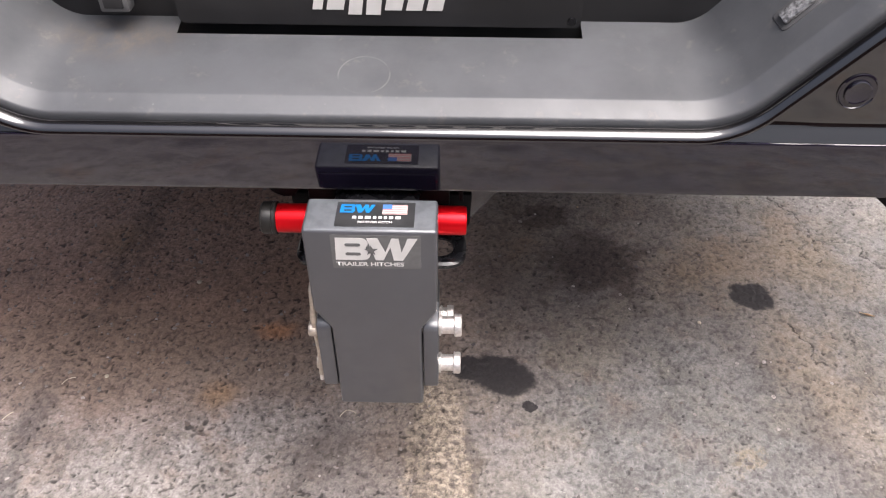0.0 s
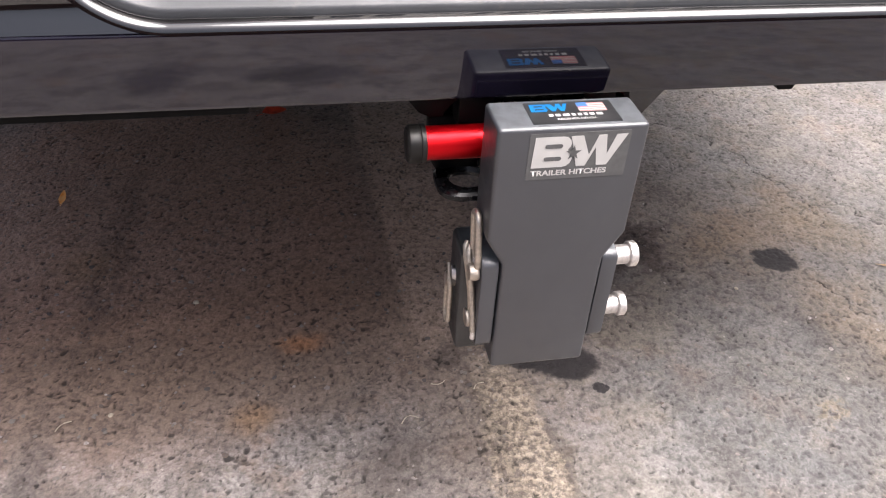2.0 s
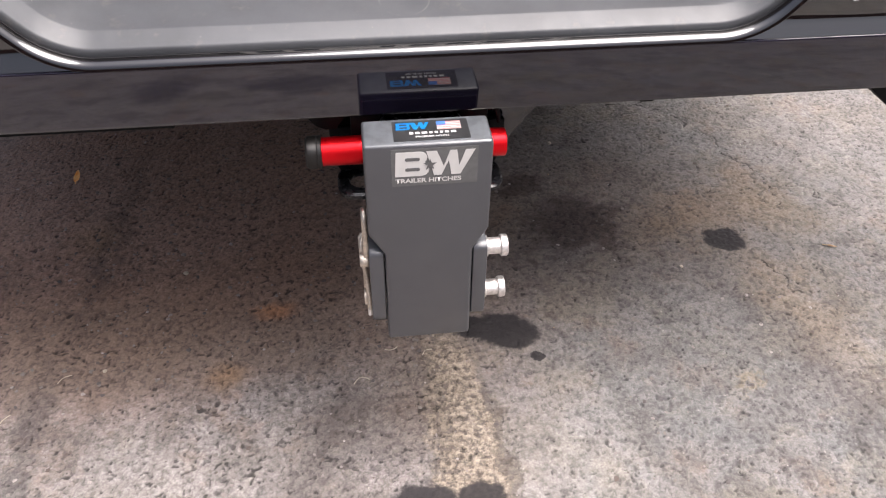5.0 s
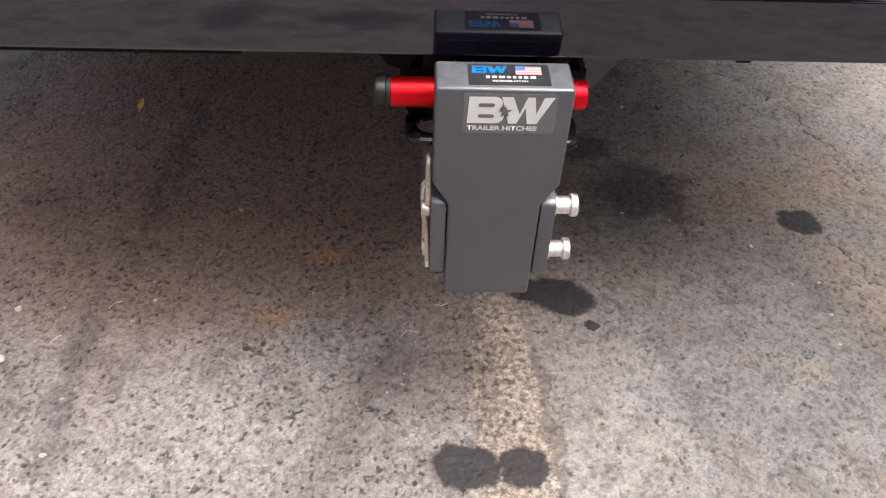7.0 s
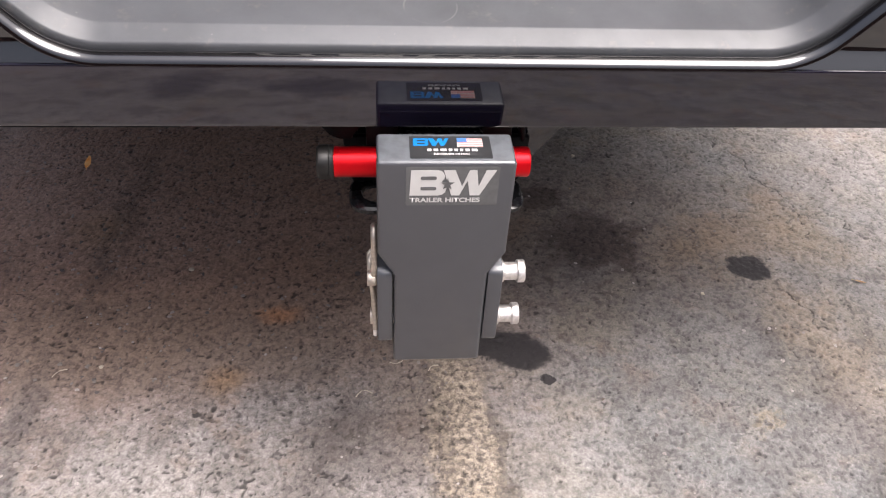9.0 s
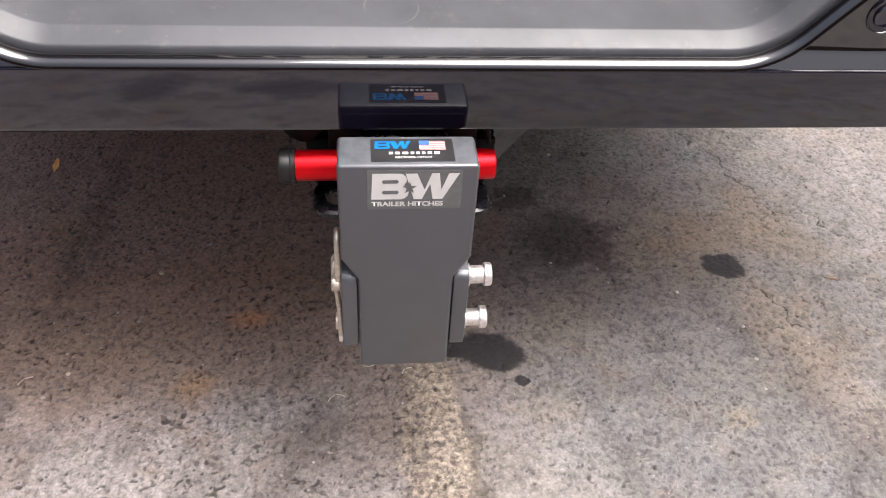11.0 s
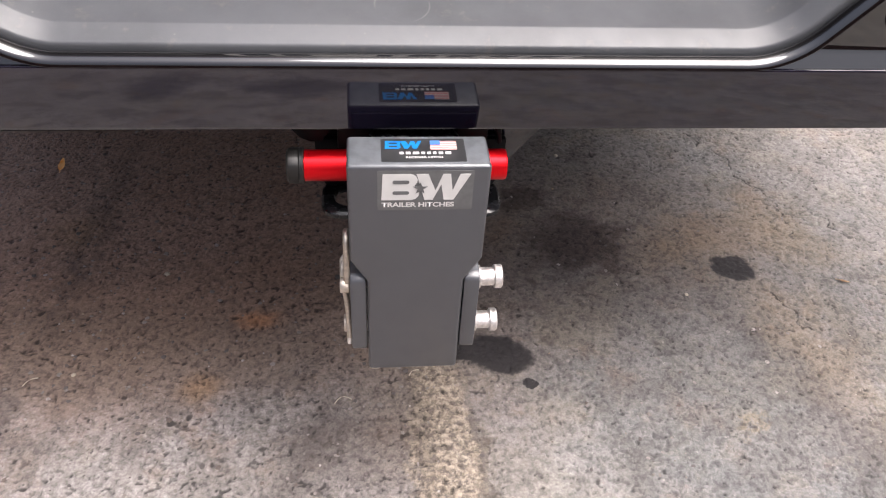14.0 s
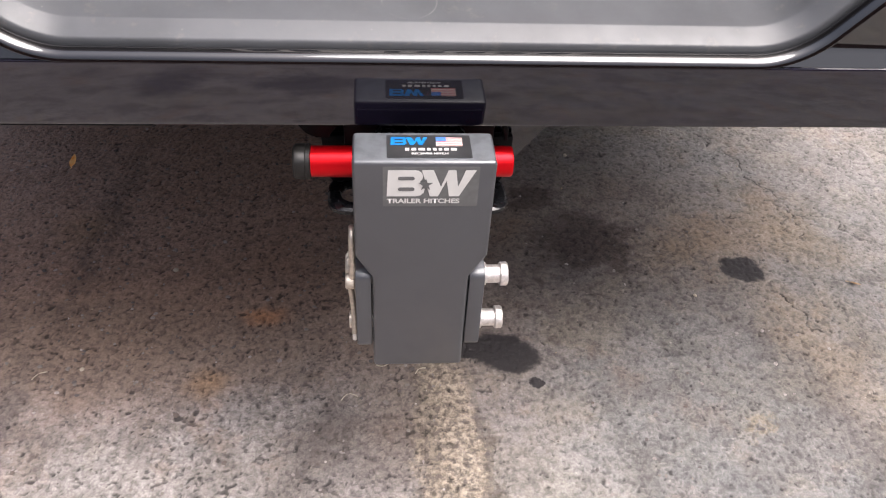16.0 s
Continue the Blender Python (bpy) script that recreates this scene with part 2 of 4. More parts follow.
    wet = [(0.137, 0.686, 0.049, 0.034, -26), (0.173, 0.631, 0.009, 0.008, 0), (0.535, 0.848, 0.035, 0.031, 0),
           (-0.004, 0.420, 0.040, 0.031, 0), (0.062, 0.420, 0.029, 0.027, 0), (0.090, 0.70, 0.03, 0.02, 0)]
    fluid = None
    for x, y, rx, ry, turn in wet:
        m = k.blob(x, y, rx, ry, turn=turn, soft=0.13, warp=ragged)
        fluid = m if fluid is None else k.math("MAXIMUM", fluid, m)
    base = k.mix(k.math("MULTIPLY", fluid, 0.95), base, (0.024, 0.021, 0.022))
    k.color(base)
    damp = k.math("MAXIMUM", k.blob(-0.46, 1.28, 0.46, 0.34, soft=0.45, warp=warped), k.math("MULTIPLY", dark_side, 0.55))
    k.rough(k.math("SUBTRACT", k.math("SUBTRACT", k.ramp(fine, 0.2, 0.8, 0.72, 0.95), k.math("MULTIPLY", damp, 0.48)), k.math("MULTIPLY", fluid, 0.15)))
    h = k.math("ADD", k.math("MULTIPLY", k.noise(520, 3, 0.6), 0.8), k.math("MULTIPLY", fine, 0.8))
    h = k.math("MULTIPLY", h, k.math("SUBTRACT", 1.0, k.math("MULTIPLY", smooth, 0.35)))
    k.bump(h, 0.8, 0.0016)
    return k.m


def chip_stone():
    k = Mat("asphalt_stone", rough=0.8, spec=0.3)
    rnd = k.node("ShaderNodeNewGeometry").outputs["Random Per Island"]
    c = k.n.new("ShaderNodeValToRGB")
    k.l.new(rnd, c.inputs[0])
    c.color_ramp.interpolation = "CONSTANT"
    e = c.color_ramp.elements
    e[0].position, e[0].color = 0.0, (0.095, 0.084, 0.078, 1)
    e[1].position, e[1].color = 0.22, (0.20, 0.174, 0.160, 1)
    for p, col in ((0.58, (0.27, 0.236, 0.218)), (0.80, (0.12, 0.092, 0.076)), (0.93, (0.40, 0.355, 0.33)), (0.985, (0.36, 0.27, 0.18))):
        el = e.new(p)
        el.color = (*col, 1)
    k.color(k.mix(k.ramp(k.noise(400, 3), 0.3, 0.7, 0.0, 0.5), c.outputs[0], (0.13, 0.12, 0.11)))
    k.bump(k.noise(900, 2), 0.3, 0.0004)
    return k.m


def powder_coat(name, color, rough=0.42, bump=0.10):
    k = Mat(name, rough=rough, spec=1.0)
    g = k.noise(35, 4)
    # pale dust on upward faces, doubling as skylight painted onto the top
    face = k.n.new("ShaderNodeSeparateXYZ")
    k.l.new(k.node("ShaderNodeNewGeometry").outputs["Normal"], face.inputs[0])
    dusty_top_lift = k.math("MULTIPLY", k.ramp(face.outputs[2], 0.75, 0.97), k.ramp(k.noise(90, 4, 0.65), 0.30, 0.62, 0.25, 0.65))
    k.color(k.mix(dusty_top_lift, k.mix(k.ramp(g, 0.35, 0.7), tuple(c * 0.96 for c in color), tuple(c * 1.04 for c in color)), (0.14, 0.152, 0.162)))
    specks = k.voronoi(140)
    dust = k.math("MULTIPLY", k.ramp(specks.outputs["Distance"], 0.05, 0.10, 1.0, 0.0), k.ramp(k.noise(20, 2), 0.58, 0.7))
    k.rough(k.math("ADD", k.ramp(k.noise(60, 5), 0.3, 0.7, rough - 0.05, rough + 0.1), k.math("MULTIPLY", dust, 0.2)))
    k.bump(k.noise(1100, 3), bump, 0.0006)
    return k.m


def bumper_paint():
    k = Mat("black_bumper_paint", (0.004, 0.004, 0.005), 0.06, spec=0.62)
    k.b.inputs["Coat Weight"].default_value = 0.6
    k.b.inputs["Coat Roughness"].default_value = 0.03
    low = k.vec("MULTIPLY", k.pos, (1.0, 1.0, 2.2))
    haze = k.noise(5.5, 4, 0.55, vec=low)
    wipe = k.noise(26, 4, 0.65, vec=k.vec("MULTIPLY", k.pos, (0.45, 1.0, 2.5)))
    film = k.math("MULTIPLY", k.ramp(haze, 0.43, 0.49), k.ramp(wipe, 0.30, 0.58, 0.55, 1.0))
    k.color(k.mix(film, (0.0050, 0.0042, 0.0090), (0.0078, 0.0065, 0.0136)))
    k.rough(k.ramp(k.noise(9, 3), 0.3, 0.7, 0.02, 0.045))
    return k.m


def trim_plastic():
    k = Mat("grained_grey_plastic", rough=0.5, spec=0.6)
    g = k.noise(14, 5, 0.6)
    dust = k.noise(60, 5, 0.7)
    c = k.mix(k.ramp(g, 0.3, 0.7), (0.049, 0.0508, 0.0555), (0.074, 0.0765, 0.0825))
    c = k.mix(k.ramp(dust, 0.56, 0.75, 0.0, 0.35), c, (0.18, 0.165, 0.145))
    scr = k.voronoi(75)
    c = k.mix(k.math("MULTIPLY", k.ramp(scr.outputs["Distance"], 0.02, 0.07, 1.0, 0.0), k.ramp(k.noise(9, 3), 0.5, 0.62, 0.0, 0.5)), c, (0.36, 0.35, 0.33))
    away = k.vec("LENGTH", k.vec("MULTIPLY", k.vec("SUBTRACT", k.pos, (-0.009, 0.5460, 0)), (1, 1, 0)), (0, 0, 0))
    mark = k.math("MULTIPLY", k.ramp(k.math("ABSOLUTE", k.math("SUBTRACT", away, 0.0205)), 0.0, 0.0011, 1.0, 0.0), k.ramp(k.noise(40, 2), 0.35, 0.6, 0.0, 0.28))
    c = k.mix(mark, c, (0.30, 0.28, 0.26))
    c = k.mix(k.math("MULTIPLY", k.blob(-0.215, 0.585, 0.045, 0.02, soft=0.8), k.ramp(dust, 0.35, 0.65, 0.0, 0.28)), c, (0.19, 0.135, 0.085))
    k.color(c)
    k.rough(k.ramp(dust, 0.3, 0.7, 0.40, 0.50))
    k.bump(k.noise(1300, 2), 0.20, 0.0004)
    return k.m


def brushed(name, color, rough=0.3):
    k = Mat(name, color, rough, metal=1.0)
    k.color(k.mix(k.ramp(k.noise(240, 4), 0.3, 0.7), tuple(c * 0.75 for c in color), color))
    k.rough(k.ramp(k.noise(300, 3), 0.3, 0.7, rough - 0.08, rough + 0.12))
    k.bump(k.noise(700, 2), 0.15, 0.0003)
    return k.m


def plain(name, color, rough=0.5, metal=0.0, spec=0.5, vary=0.2, scale=60):
    k = Mat(name, color, rough, metal, spec)
    k.color(k.mix(k.ramp(k.noise(scale, 4), 0.3, 0.7), tuple(c * (1 - vary) for c in color), tuple(min(1.0, c * (1 + vary)) for c in color)))
    k.rough(k.ramp(k.noise(scale * 2, 3), 0.3, 0.7, max(0.02, rough - 0.06), min(1.0, rough + 0.08)))
    return k.m


def leaf_mat(name, a, b):
    k = Mat(name, a, 0.55)
    k.color(k.mix(k.ramp(k.noise(120, 4), 0.35, 0.65), a, b))
    return k.m


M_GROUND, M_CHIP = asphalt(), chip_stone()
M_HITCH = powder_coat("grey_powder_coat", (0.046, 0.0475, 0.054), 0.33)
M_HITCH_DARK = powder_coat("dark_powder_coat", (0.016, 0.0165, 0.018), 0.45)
M_PAINT, M_TRIM = bumper_paint(), trim_plastic()
M_STEEL = brushed("stainless_steel", (0.86, 0.82, 0.79), 0.50)
M_WIRE = brushed("galvanised_wire", (0.66, 0.585, 0.50), 0.50)
M_CHROME = brushed("end_plate_metal", (0.62, 0.62, 0.63), 0.38)
M_RED = plain("red_anodised", (0.66, 0.003, 0.008), 0.33, 0.75, vary=0.08, scale=25)
M_CAP = plain("dark_rubber_cap", (0.012, 0.0112, 0.0105), 0.40, spec=0.28)
M_BLACK = plain("black_steel", (0.005, 0.005, 0.006), 0.25, spec=0.4, vary=0.4, scale=40)
M_BRACKET = plain("matt_black_steel", (0.003, 0.003, 0.0035), 0.6, spec=0.15, vary=0.4, scale=40)
M_PANEL = plain("black_panel", (0.012, 0.012, 0.013), 0.38, vary=0.3, scale=12)
M_RUBBER = plain("tyre_rubber", (0.022, 0.022, 0.022), 0.8)
M_BODY = plain("dark_body_paint", (0.015, 0.015, 0.017), 0.12, vary=0.1, scale=5)
M_LABEL = plain("label_film", (0.105, 0.105, 0.105), 0.38, vary=0.10, scale=220)
M_LABEL_BLACK = plain("black_label", (0.026, 0.026, 0.027), 0.35)
M_WHITE = plain("white_print", (0.54, 0.53, 0.51), 0.4, vary=0.05)
M_BLUE = plain("blue_print", (0.0, 0.150, 0.42), 0.4, vary=0.08)
M_NAVY = plain("canton_blue", (0.06, 0.16, 0.42), 0.4, vary=0.08)
M_PINK = plain("stripe_red", (0.58, 0.20, 0.19), 0.4, vary=0.08)
M_PLATE = plain("plate_white", (0.74, 0.72, 0.68), 0.35, vary=0.06, scale=30)
M_INK = plain("plate_ink", (0.03, 0.04, 0.06), 0.4)
M_SOCKET = plain("socket_plastic", (0.07, 0.07, 0.072), 0.5, vary=0.15)
M_LENS = plain("clear_lens", (0.17, 0.17, 0.175), 0.08, spec=1.0, vary=0.7, scale=300)
M_LIP = plain("clean_black_paint", (0.0032, 0.0026, 0.0028), 0.05, spec=0.9, vary=0.3, scale=8)
M_LIP.node_tree.nodes["Principled BSDF"].inputs["Coat Weight"].default_value = 1.0
M_LEAF_Y = leaf_mat("dry_leaf", (0.93, 0.42, 0.07), (0.94, 0.62, 0.26))
M_LEAF_T = leaf_mat("faded_leaf", (0.42, 0.31, 0.17), (0.34, 0.20, 0.10))
M_LEAF_R = leaf_mat("red_leaf", (0.78, 0.10, 0.045), (0.55, 0.07, 0.03))
M_BACKDROP = plain("red_brown_backdrop", (0.085, 0.042, 0.038), 0.85, vary=0.35, scale=3)
M_TWIG = plain("pale_straw", (0.46, 0.40, 0.31), 0.7)


# ---- building helpers ----
def part(name, bm, material, parent=None, label="", smooth=None):
    """Links a bmesh as one mesh object, under a thing or a part."""
    me = bpy.data.meshes.new(name)
    bmesh.ops.recalc_face_normals(bm, faces=bm.faces)
    bm.to_mesh(me)
    bm.free()
    me.materials.append(material)
    if smooth is not None:
        me.shade_smooth()
        me.set_sharp_from_angle(angle=radians(smooth))
    ob = new(name, me)
    if parent is not None:
        ob.parent = parent
    if label:
        tagged(ob, label)
    return ob


def box(x0, x1, y0, y1, z0, z1, bevel=0.0, seg=2, bm=None):
    own = bm is None
    b = bmesh.new()
    bmesh.ops.create_cube(b, size=1.0)
    for v in b.verts:
        v.co = Vector(((x0 + x1) / 2 + v.co.x * (x1 - x0), (y0 + y1) / 2 + v.co.y * (y1 - y0), (z0 + z1) / 2 + v.co.z * (z1 - z0)))
    if bevel:
        bmesh.ops.bevel(b, geom=b.edges[:], offset=bevel, segments=seg, profile=0.5, affect="EDGES")
    if own:
        return b
    join(bm, b)
    return bm


def join(bm, other):
    me = bpy.data.meshes.new("tmp")
    other.to_mesh(me)
    other.free()
    bm.from_mesh(me)
    bpy.data.meshes.remove(me)


def prism(outline, plane, lo, hi, bevel=0.0, seg=2):
    """A closed outline extruded: plane 'xz' along y, 'yz' along x, 'xy' along z."""
    b = bmesh.new()

    def at(u, v, d):
        return {"xz": (u, d, v), "yz": (d, u, v), "xy": (u, v, d)}[plane]
    lower = [b.verts.new(at(u, v, lo)) for u, v in outline]
    upper = [b.verts.new(at(u, v, hi)) for u, v in outline]
    b.faces.new(lower), b.faces.new(upper)
    for i in range(len(outline)):
        j = (i + 1) % len(outline)
        b.faces.new((lower[i], lower[j], upper[j], upper[i]))
    bmesh.ops.recalc_face_normals(b, faces=b.faces)
    if bevel:
        sharp = [e for e in b.edges if len(e.link_faces) == 2 and e.calc_face_angle(0) > radians(30)]
        bmesh.ops.bevel(b, geom=sharp, offset=bevel, segments=seg, profile=0.5, affect="EDGES")
    return b


def lathe(profile, axis="x", origin=(0, 0, 0), steps=32):
    """(along, radius) pairs turned about an axis; closed at both ends."""
    b = bmesh.new()
    rings = []
    for a, r in profile:
        ring = []
        for i in range(steps):
            w = 2 * math.pi * i / steps
            c, s = r * math.cos(w), r * math.sin(w)
            p = {"x": (a, c, s), "y": (c, a, s), "z": (c, s, a)}[axis]
            ring.append(b.verts.new(Vector(p) + Vector(origin)))
        rings.append(ring)
    for p, q in zip(rings, rings[1:]):
        for i in range(steps):
            j = (i + 1) % steps
            b.faces.new((p[i], p[j], q[j], q[i]))
    b.faces.new(rings[0]), b.faces.new(rings[-1])
    return b


def wire(points, radius, closed=False, steps=10, bm=None):
    """A round wire through points."""
    b = bm or bmesh.new()
    pts = [Vector(p) for p in points]
    rings, n = [], len(pts)
    up = Vector((1, 0, 0))
    for i, p in enumerate(pts):
        a = pts[i - 1] if (i or closed) else p
        c = pts[(i + 1) % n] if (i < n - 1 or closed) else p
        d = (c - a).normalized()
        side = d.cross(up)
        if side.length < 1e-3:
            side = d.cross(Vector((0, 1, 0)))
        side.normalize()
        top = side.cross(d).normalized()
        rings.append([b.verts.new(p + (side * math.cos(w) + top * math.sin(w)) * radius) for w in (2 * math.pi * k / steps for k in range(steps))])
    for i in range(n if closed else n - 1):
        p, q = rings[i], rings[(i + 1) % n]
        for k in range(steps):
            j = (k + 1) % steps
            b.faces.new((p[k], p[j], q[j], q[k]))
    if not closed:
        b.faces.new(rings[0]), b.faces.new(rings[-1])
    return b


def arc(cx, cy, r, a0, a1, n):
    return [(cx + r * math.cos(radians(a0 + (a1 - a0) * i / n)), cy + r * math.sin(radians(a0 + (a1 - a0) * i / n))) for i in range(n + 1)]


def rounded(x0, x1, y0, y1, r, n=5):
    return (arc(x1 - r, y1 - r, r, 0, 90, n) + arc(x0 + r, y1 - r, r, 90, 180, n) + arc(x0 + r, y0 + r, r, 180, 270, n) + arc(x1 - r, y0 + r, r, 270, 360, n))


def empty(name, at, label, category, group="", kind=""):
    ob = new(name)
    ob.location = at
    ob.empty_display_size = 0.05
    return tagged(ob, label, category, group, kind)


def under(ob, parent):
    """Parents ob to a thing whose origin is not at zero, leaving ob where it is."""
    ob.parent = parent
    ob.matrix_parent_inverse = Matrix.Translation(-Vector(parent.location))
    return ob


def lettering(name, text, material, m, height, width):
    """Words in the built-in font, fitted to a height and a width."""
    cu = bpy.data.curves.new("tmp_text", "FONT")
    cu.body, cu.extrude, cu.offset = text, 0.0, 0.032
    tmp = new("tmp_text", cu)
    bpy.context.view_layer.update()
    me = bpy.data.meshes.new_from_object(tmp.evaluated_get(bpy.context.evaluated_depsgraph_get()))
    bpy.data.objects.remove(tmp)
    xs, ys = [v.co.x for v in me.vertices], [v.co.y for v in me.vertices]
    sx, sy = width / (max(xs) - min(xs)), height / (max(ys) - min(ys))
    x0, y0 = (max(xs) + min(xs)) / 2, (max(ys) + min(ys)) / 2
    for v in me.vertices:
        v.co = m @ Vector(((v.co.x - x0) * sx, (v.co.y - y0) * sy, 0))
    me.name = name
    me.materials.clear()
    me.materials.append(material)
    return new(name, me)


# ---- ground ----
def lattice(x, y, cell, seed):
    """Smooth random hills about zero, one cell wide."""
    table = np.random.RandomState(seed).rand(256, 256) * 2 - 1
    u, v = x / cell + 1000.0, y / cell + 1000.0
    i, j = np.floor(u).astype(int), np.floor(v).astype(int)
    a, b = u - i, v - j
    a, b = a * a * (3 - 2 * a), b * b * (3 - 2 * b)
    i0, i1, j0, j1 = i % 256, (i + 1) % 256, j % 256, (j + 1) % 256
    return (table[i0, j0] * (1 - a) + table[i1, j0] * a) * (1 - b) + (table[i0, j1] * (1 - a) + table[i1, j1] * a) * b


def rise(v, lo, hi):
    f = np.clip((v - lo) / (hi - lo), 0, 1)
    return f * f * (3 - 2 * f)


CRACKS = [([(0.461, 1.286), (0.526, 1.292), (0.576, 1.248), (0.600, 1.195), (0.634, 1.150), (0.636, 1.082), (0.665, 1.036), (0.673, 0.985), (0.674, 0.925)], 0.0022),
          ([(0.609, 1.232), (0.599, 1.198)], 0.0020), ([(0.643, 0.940), (0.620, 0.963), (0.590, 0.987), (0.556, 0.978)], 0.0013),
          ([(0.553, 0.812), (0.584, 0.775), (0.594, 0.746), (0.605, 0.696)], 0.0017), ([(0.737, 0.966), (0.763, 0.927), (0.790, 0.905)], 0.0018),
          ([(0.673, 0.985), (0.716, 0.975), (0.737, 0.966)], 0.0014)]


def relief(x, y):
    """Height of the worn asphalt: hollows where stones broke out, grains that stand up, cracks."""
    bx = x + 0.0022 * lattice(x, y, 0.0075, 1)
    by = y + 0.0022 * lattice(x, y, 0.0075, 2)
    worn = rise(x + 0.10 * lattice(x, y, 0.12, 3), -0.02, 0.26)
    crowd = 0.5 * lattice(x, y, 0.035, 4) + 0.5 * lattice(x, y, 0.14, 5)
    grain = 0.60 * lattice(bx, by, 0.0052, 6) + 0.40 * lattice(by, bx, 0.0034, 7)
    small = 0.70 * lattice(bx + 5.1, by, 0.0044, 15) + 0.30 * lattice(bx, by + 2.7, 0.0030, 16)
    large = 0.72 * lattice(bx, by, 0.0105, 8) + 0.28 * lattice(bx, by, 0.0045, 9)
    edge = 0.42 - 0.14 * crowd + 0.06 * worn
    hollow = rise(small, edge, edge + 0.30) * (1 - 0.15 * worn)
    edge = 0.60 - 0.14 * crowd + 0.06 * worn
    deep = rise(large, edge, edge + 0.22)
    lumps = rise(lattice(bx + 3.3, by, 0.0120, 10), 0.40, 0.85) * worn
    rings = np.abs(0.65 * lattice(bx + 1.7, by, 0.0066, 17) + 0.35 * lattice(bx, by + 4.2, 0.0040, 18))
    ridge = 1 - rise(rings, 0.0, 0.20)
    z = (0.0009 + 0.0002 * worn) * grain + 0.0007 * ridge * (1.9 * worn - 0.8) + 0.0004 * lumps - 0.0002 * worn - 0.0013 * hollow - 0.0014 * deep + 0.00015
    cx, cy = x + 0.010 * lattice(x, y, 0.022, 12) + 0.004 * lattice(x, y, 0.007, 13), y + 0.010 * lattice(x, y, 0.022, 14)
    open_up = rise(lattice(x, y, 0.016, 19), -0.6, 0.4)
    for line, width in CRACKS:
        for (ax, ay), (ex, ey) in zip(line, line[1:]):
            dx, dy = ex - ax, ey - ay
            f = np.clip(((cx - ax) * dx + (cy - ay) * dy) / (dx * dx + dy * dy), 0, 1)
            z -= 0.0020 * open_up * rise(-np.hypot(cx - ax - f * dx, cy - ay - f * dy), -width, -0.2 * width)
    z = np.maximum(z, -0.0034)
    rim = np.minimum(np.minimum(x - NEAR[0], NEAR[1] - x), np.minimum(y - NEAR[2], NEAR[3] - y))
    return z * rise(rim, 0.0, 0.03)


NEAR, FINE = (-0.86, 1.12, 0.30, 1.47), 0.0015    # the stretch that the camera passes, and its mesh width
nx, ny = int(round((NEAR[1] - NEAR[0]) / FINE)) + 1, int(round((NEAR[3] - NEAR[2]) / FINE)) + 1
gx, gy = np.meshgrid(np.linspace(NEAR[0], NEAR[1], nx), np.linspace(NEAR[2], NEAR[3], ny))
co = np.stack([gx, gy, relief(gx, gy)], axis=-1).reshape(-1, 3)
idx = np.arange(nx * ny).reshape(ny, nx)
quads = np.stack([idx[:-1, :-1], idx[:-1, 1:], idx[1:, 1:], idx[1:, :-1]], axis=-1).reshape(-1, 4)
xs, ys = [-300, -60, -12, -3, NEAR[0], NEAR[1], 3, 12, 60, 300], [-300, -60, -12, -3, NEAR[2], NEAR[3], 4, 12, 60, 300]
far = np.array([(x, y, 0.0) for y in ys for x in xs])
wide = [[j * 10 + i, j * 10 + i + 1, j * 10 + i + 11, j * 10 + i + 10] for j in range(9) for i in range(9) if (i, j) != (4, 4)]
quads = np.concatenate([quads, np.array(wide) + len(co)])
co = np.concatenate([co, far])
me = bpy.data.meshes.new("ground")
me.vertices.add(len(co))
me.vertices.foreach_set("co", co.astype(np.float32).ravel())
me.loops.add(quads.size)
me.loops.foreach_set("vertex_index", quads.astype(np.int32).ravel())
me.polygons.add(len(quads))
me.polygons.foreach_set("loop_start", np.arange(0, quads.size, 4, dtype=np.int32))
me.update(calc_edges=True)
me.shade_smooth()
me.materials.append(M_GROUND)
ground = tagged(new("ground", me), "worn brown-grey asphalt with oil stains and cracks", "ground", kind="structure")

# unseen backdrop, added to put a dark band into the lip's reflection
tagged(part("lip_backdrop", box(-14, 14, -9.4, -9.1, 0, 3.0), M_BACKDROP), "unseen dark red-brown backdrop, added to be mirrored in the bumper lip", "wall", kind="structure")

rng = random.Random(7)
verts, faces = [], []
OILED = ((0.142, 0.682, 0.062), (-0.004, 0.42, 0.045), (0.062, 0.42, 0.036), (0.537, 0.845, 0.045))
for _ in range(5200):
    x, y = rng.uniform(-1.0, 1.05), rng.uniform(0.22, 1.55)
    if any(math.hypot(x - a, y - b) < c for a, b, c in OILED) or (x > 0.05 and rng.random() < 0.6):
        continue
    r = rng.choice((0.0013, 0.0017, 0.0021, 0.0026, 0.0032, 0.0042)) * rng.uniform(0.8, 1.2)
    h = rng.uniform(0.0004, 0.0011)
    n, w0, k0 = rng.choice((5, 6, 7)), rng.uniform(0, 6.28), len(verts)
    st = rng.uniform(0.6, 1.0)
    ca, sa = math.cos(w0), math.sin(w0)
    for ring, zz in ((1.0, -0.0005), (rng.uniform(0.5, 0.75), h)):
        for i in range(n):
            w = 2 * math.pi * i / n
            q = r * ring * rng.uniform(0.8, 1.2)
            u, v = q * math.cos(w), q * st * math.sin(w)
            verts.append((x + u * ca - v * sa, y + u * sa + v * ca, zz))
    faces.append(tuple(k0 + n + i for i in range(n)))
    for i in range(n):
        j = (i + 1) % n
        faces.append((k0 + i, k0 + j, k0 + n + j, k0 + n + i))
me = bpy.data.meshes.new("asphalt_stones")
me.from_pydata(verts, [], faces)
me.materials.append(M_CHIP)
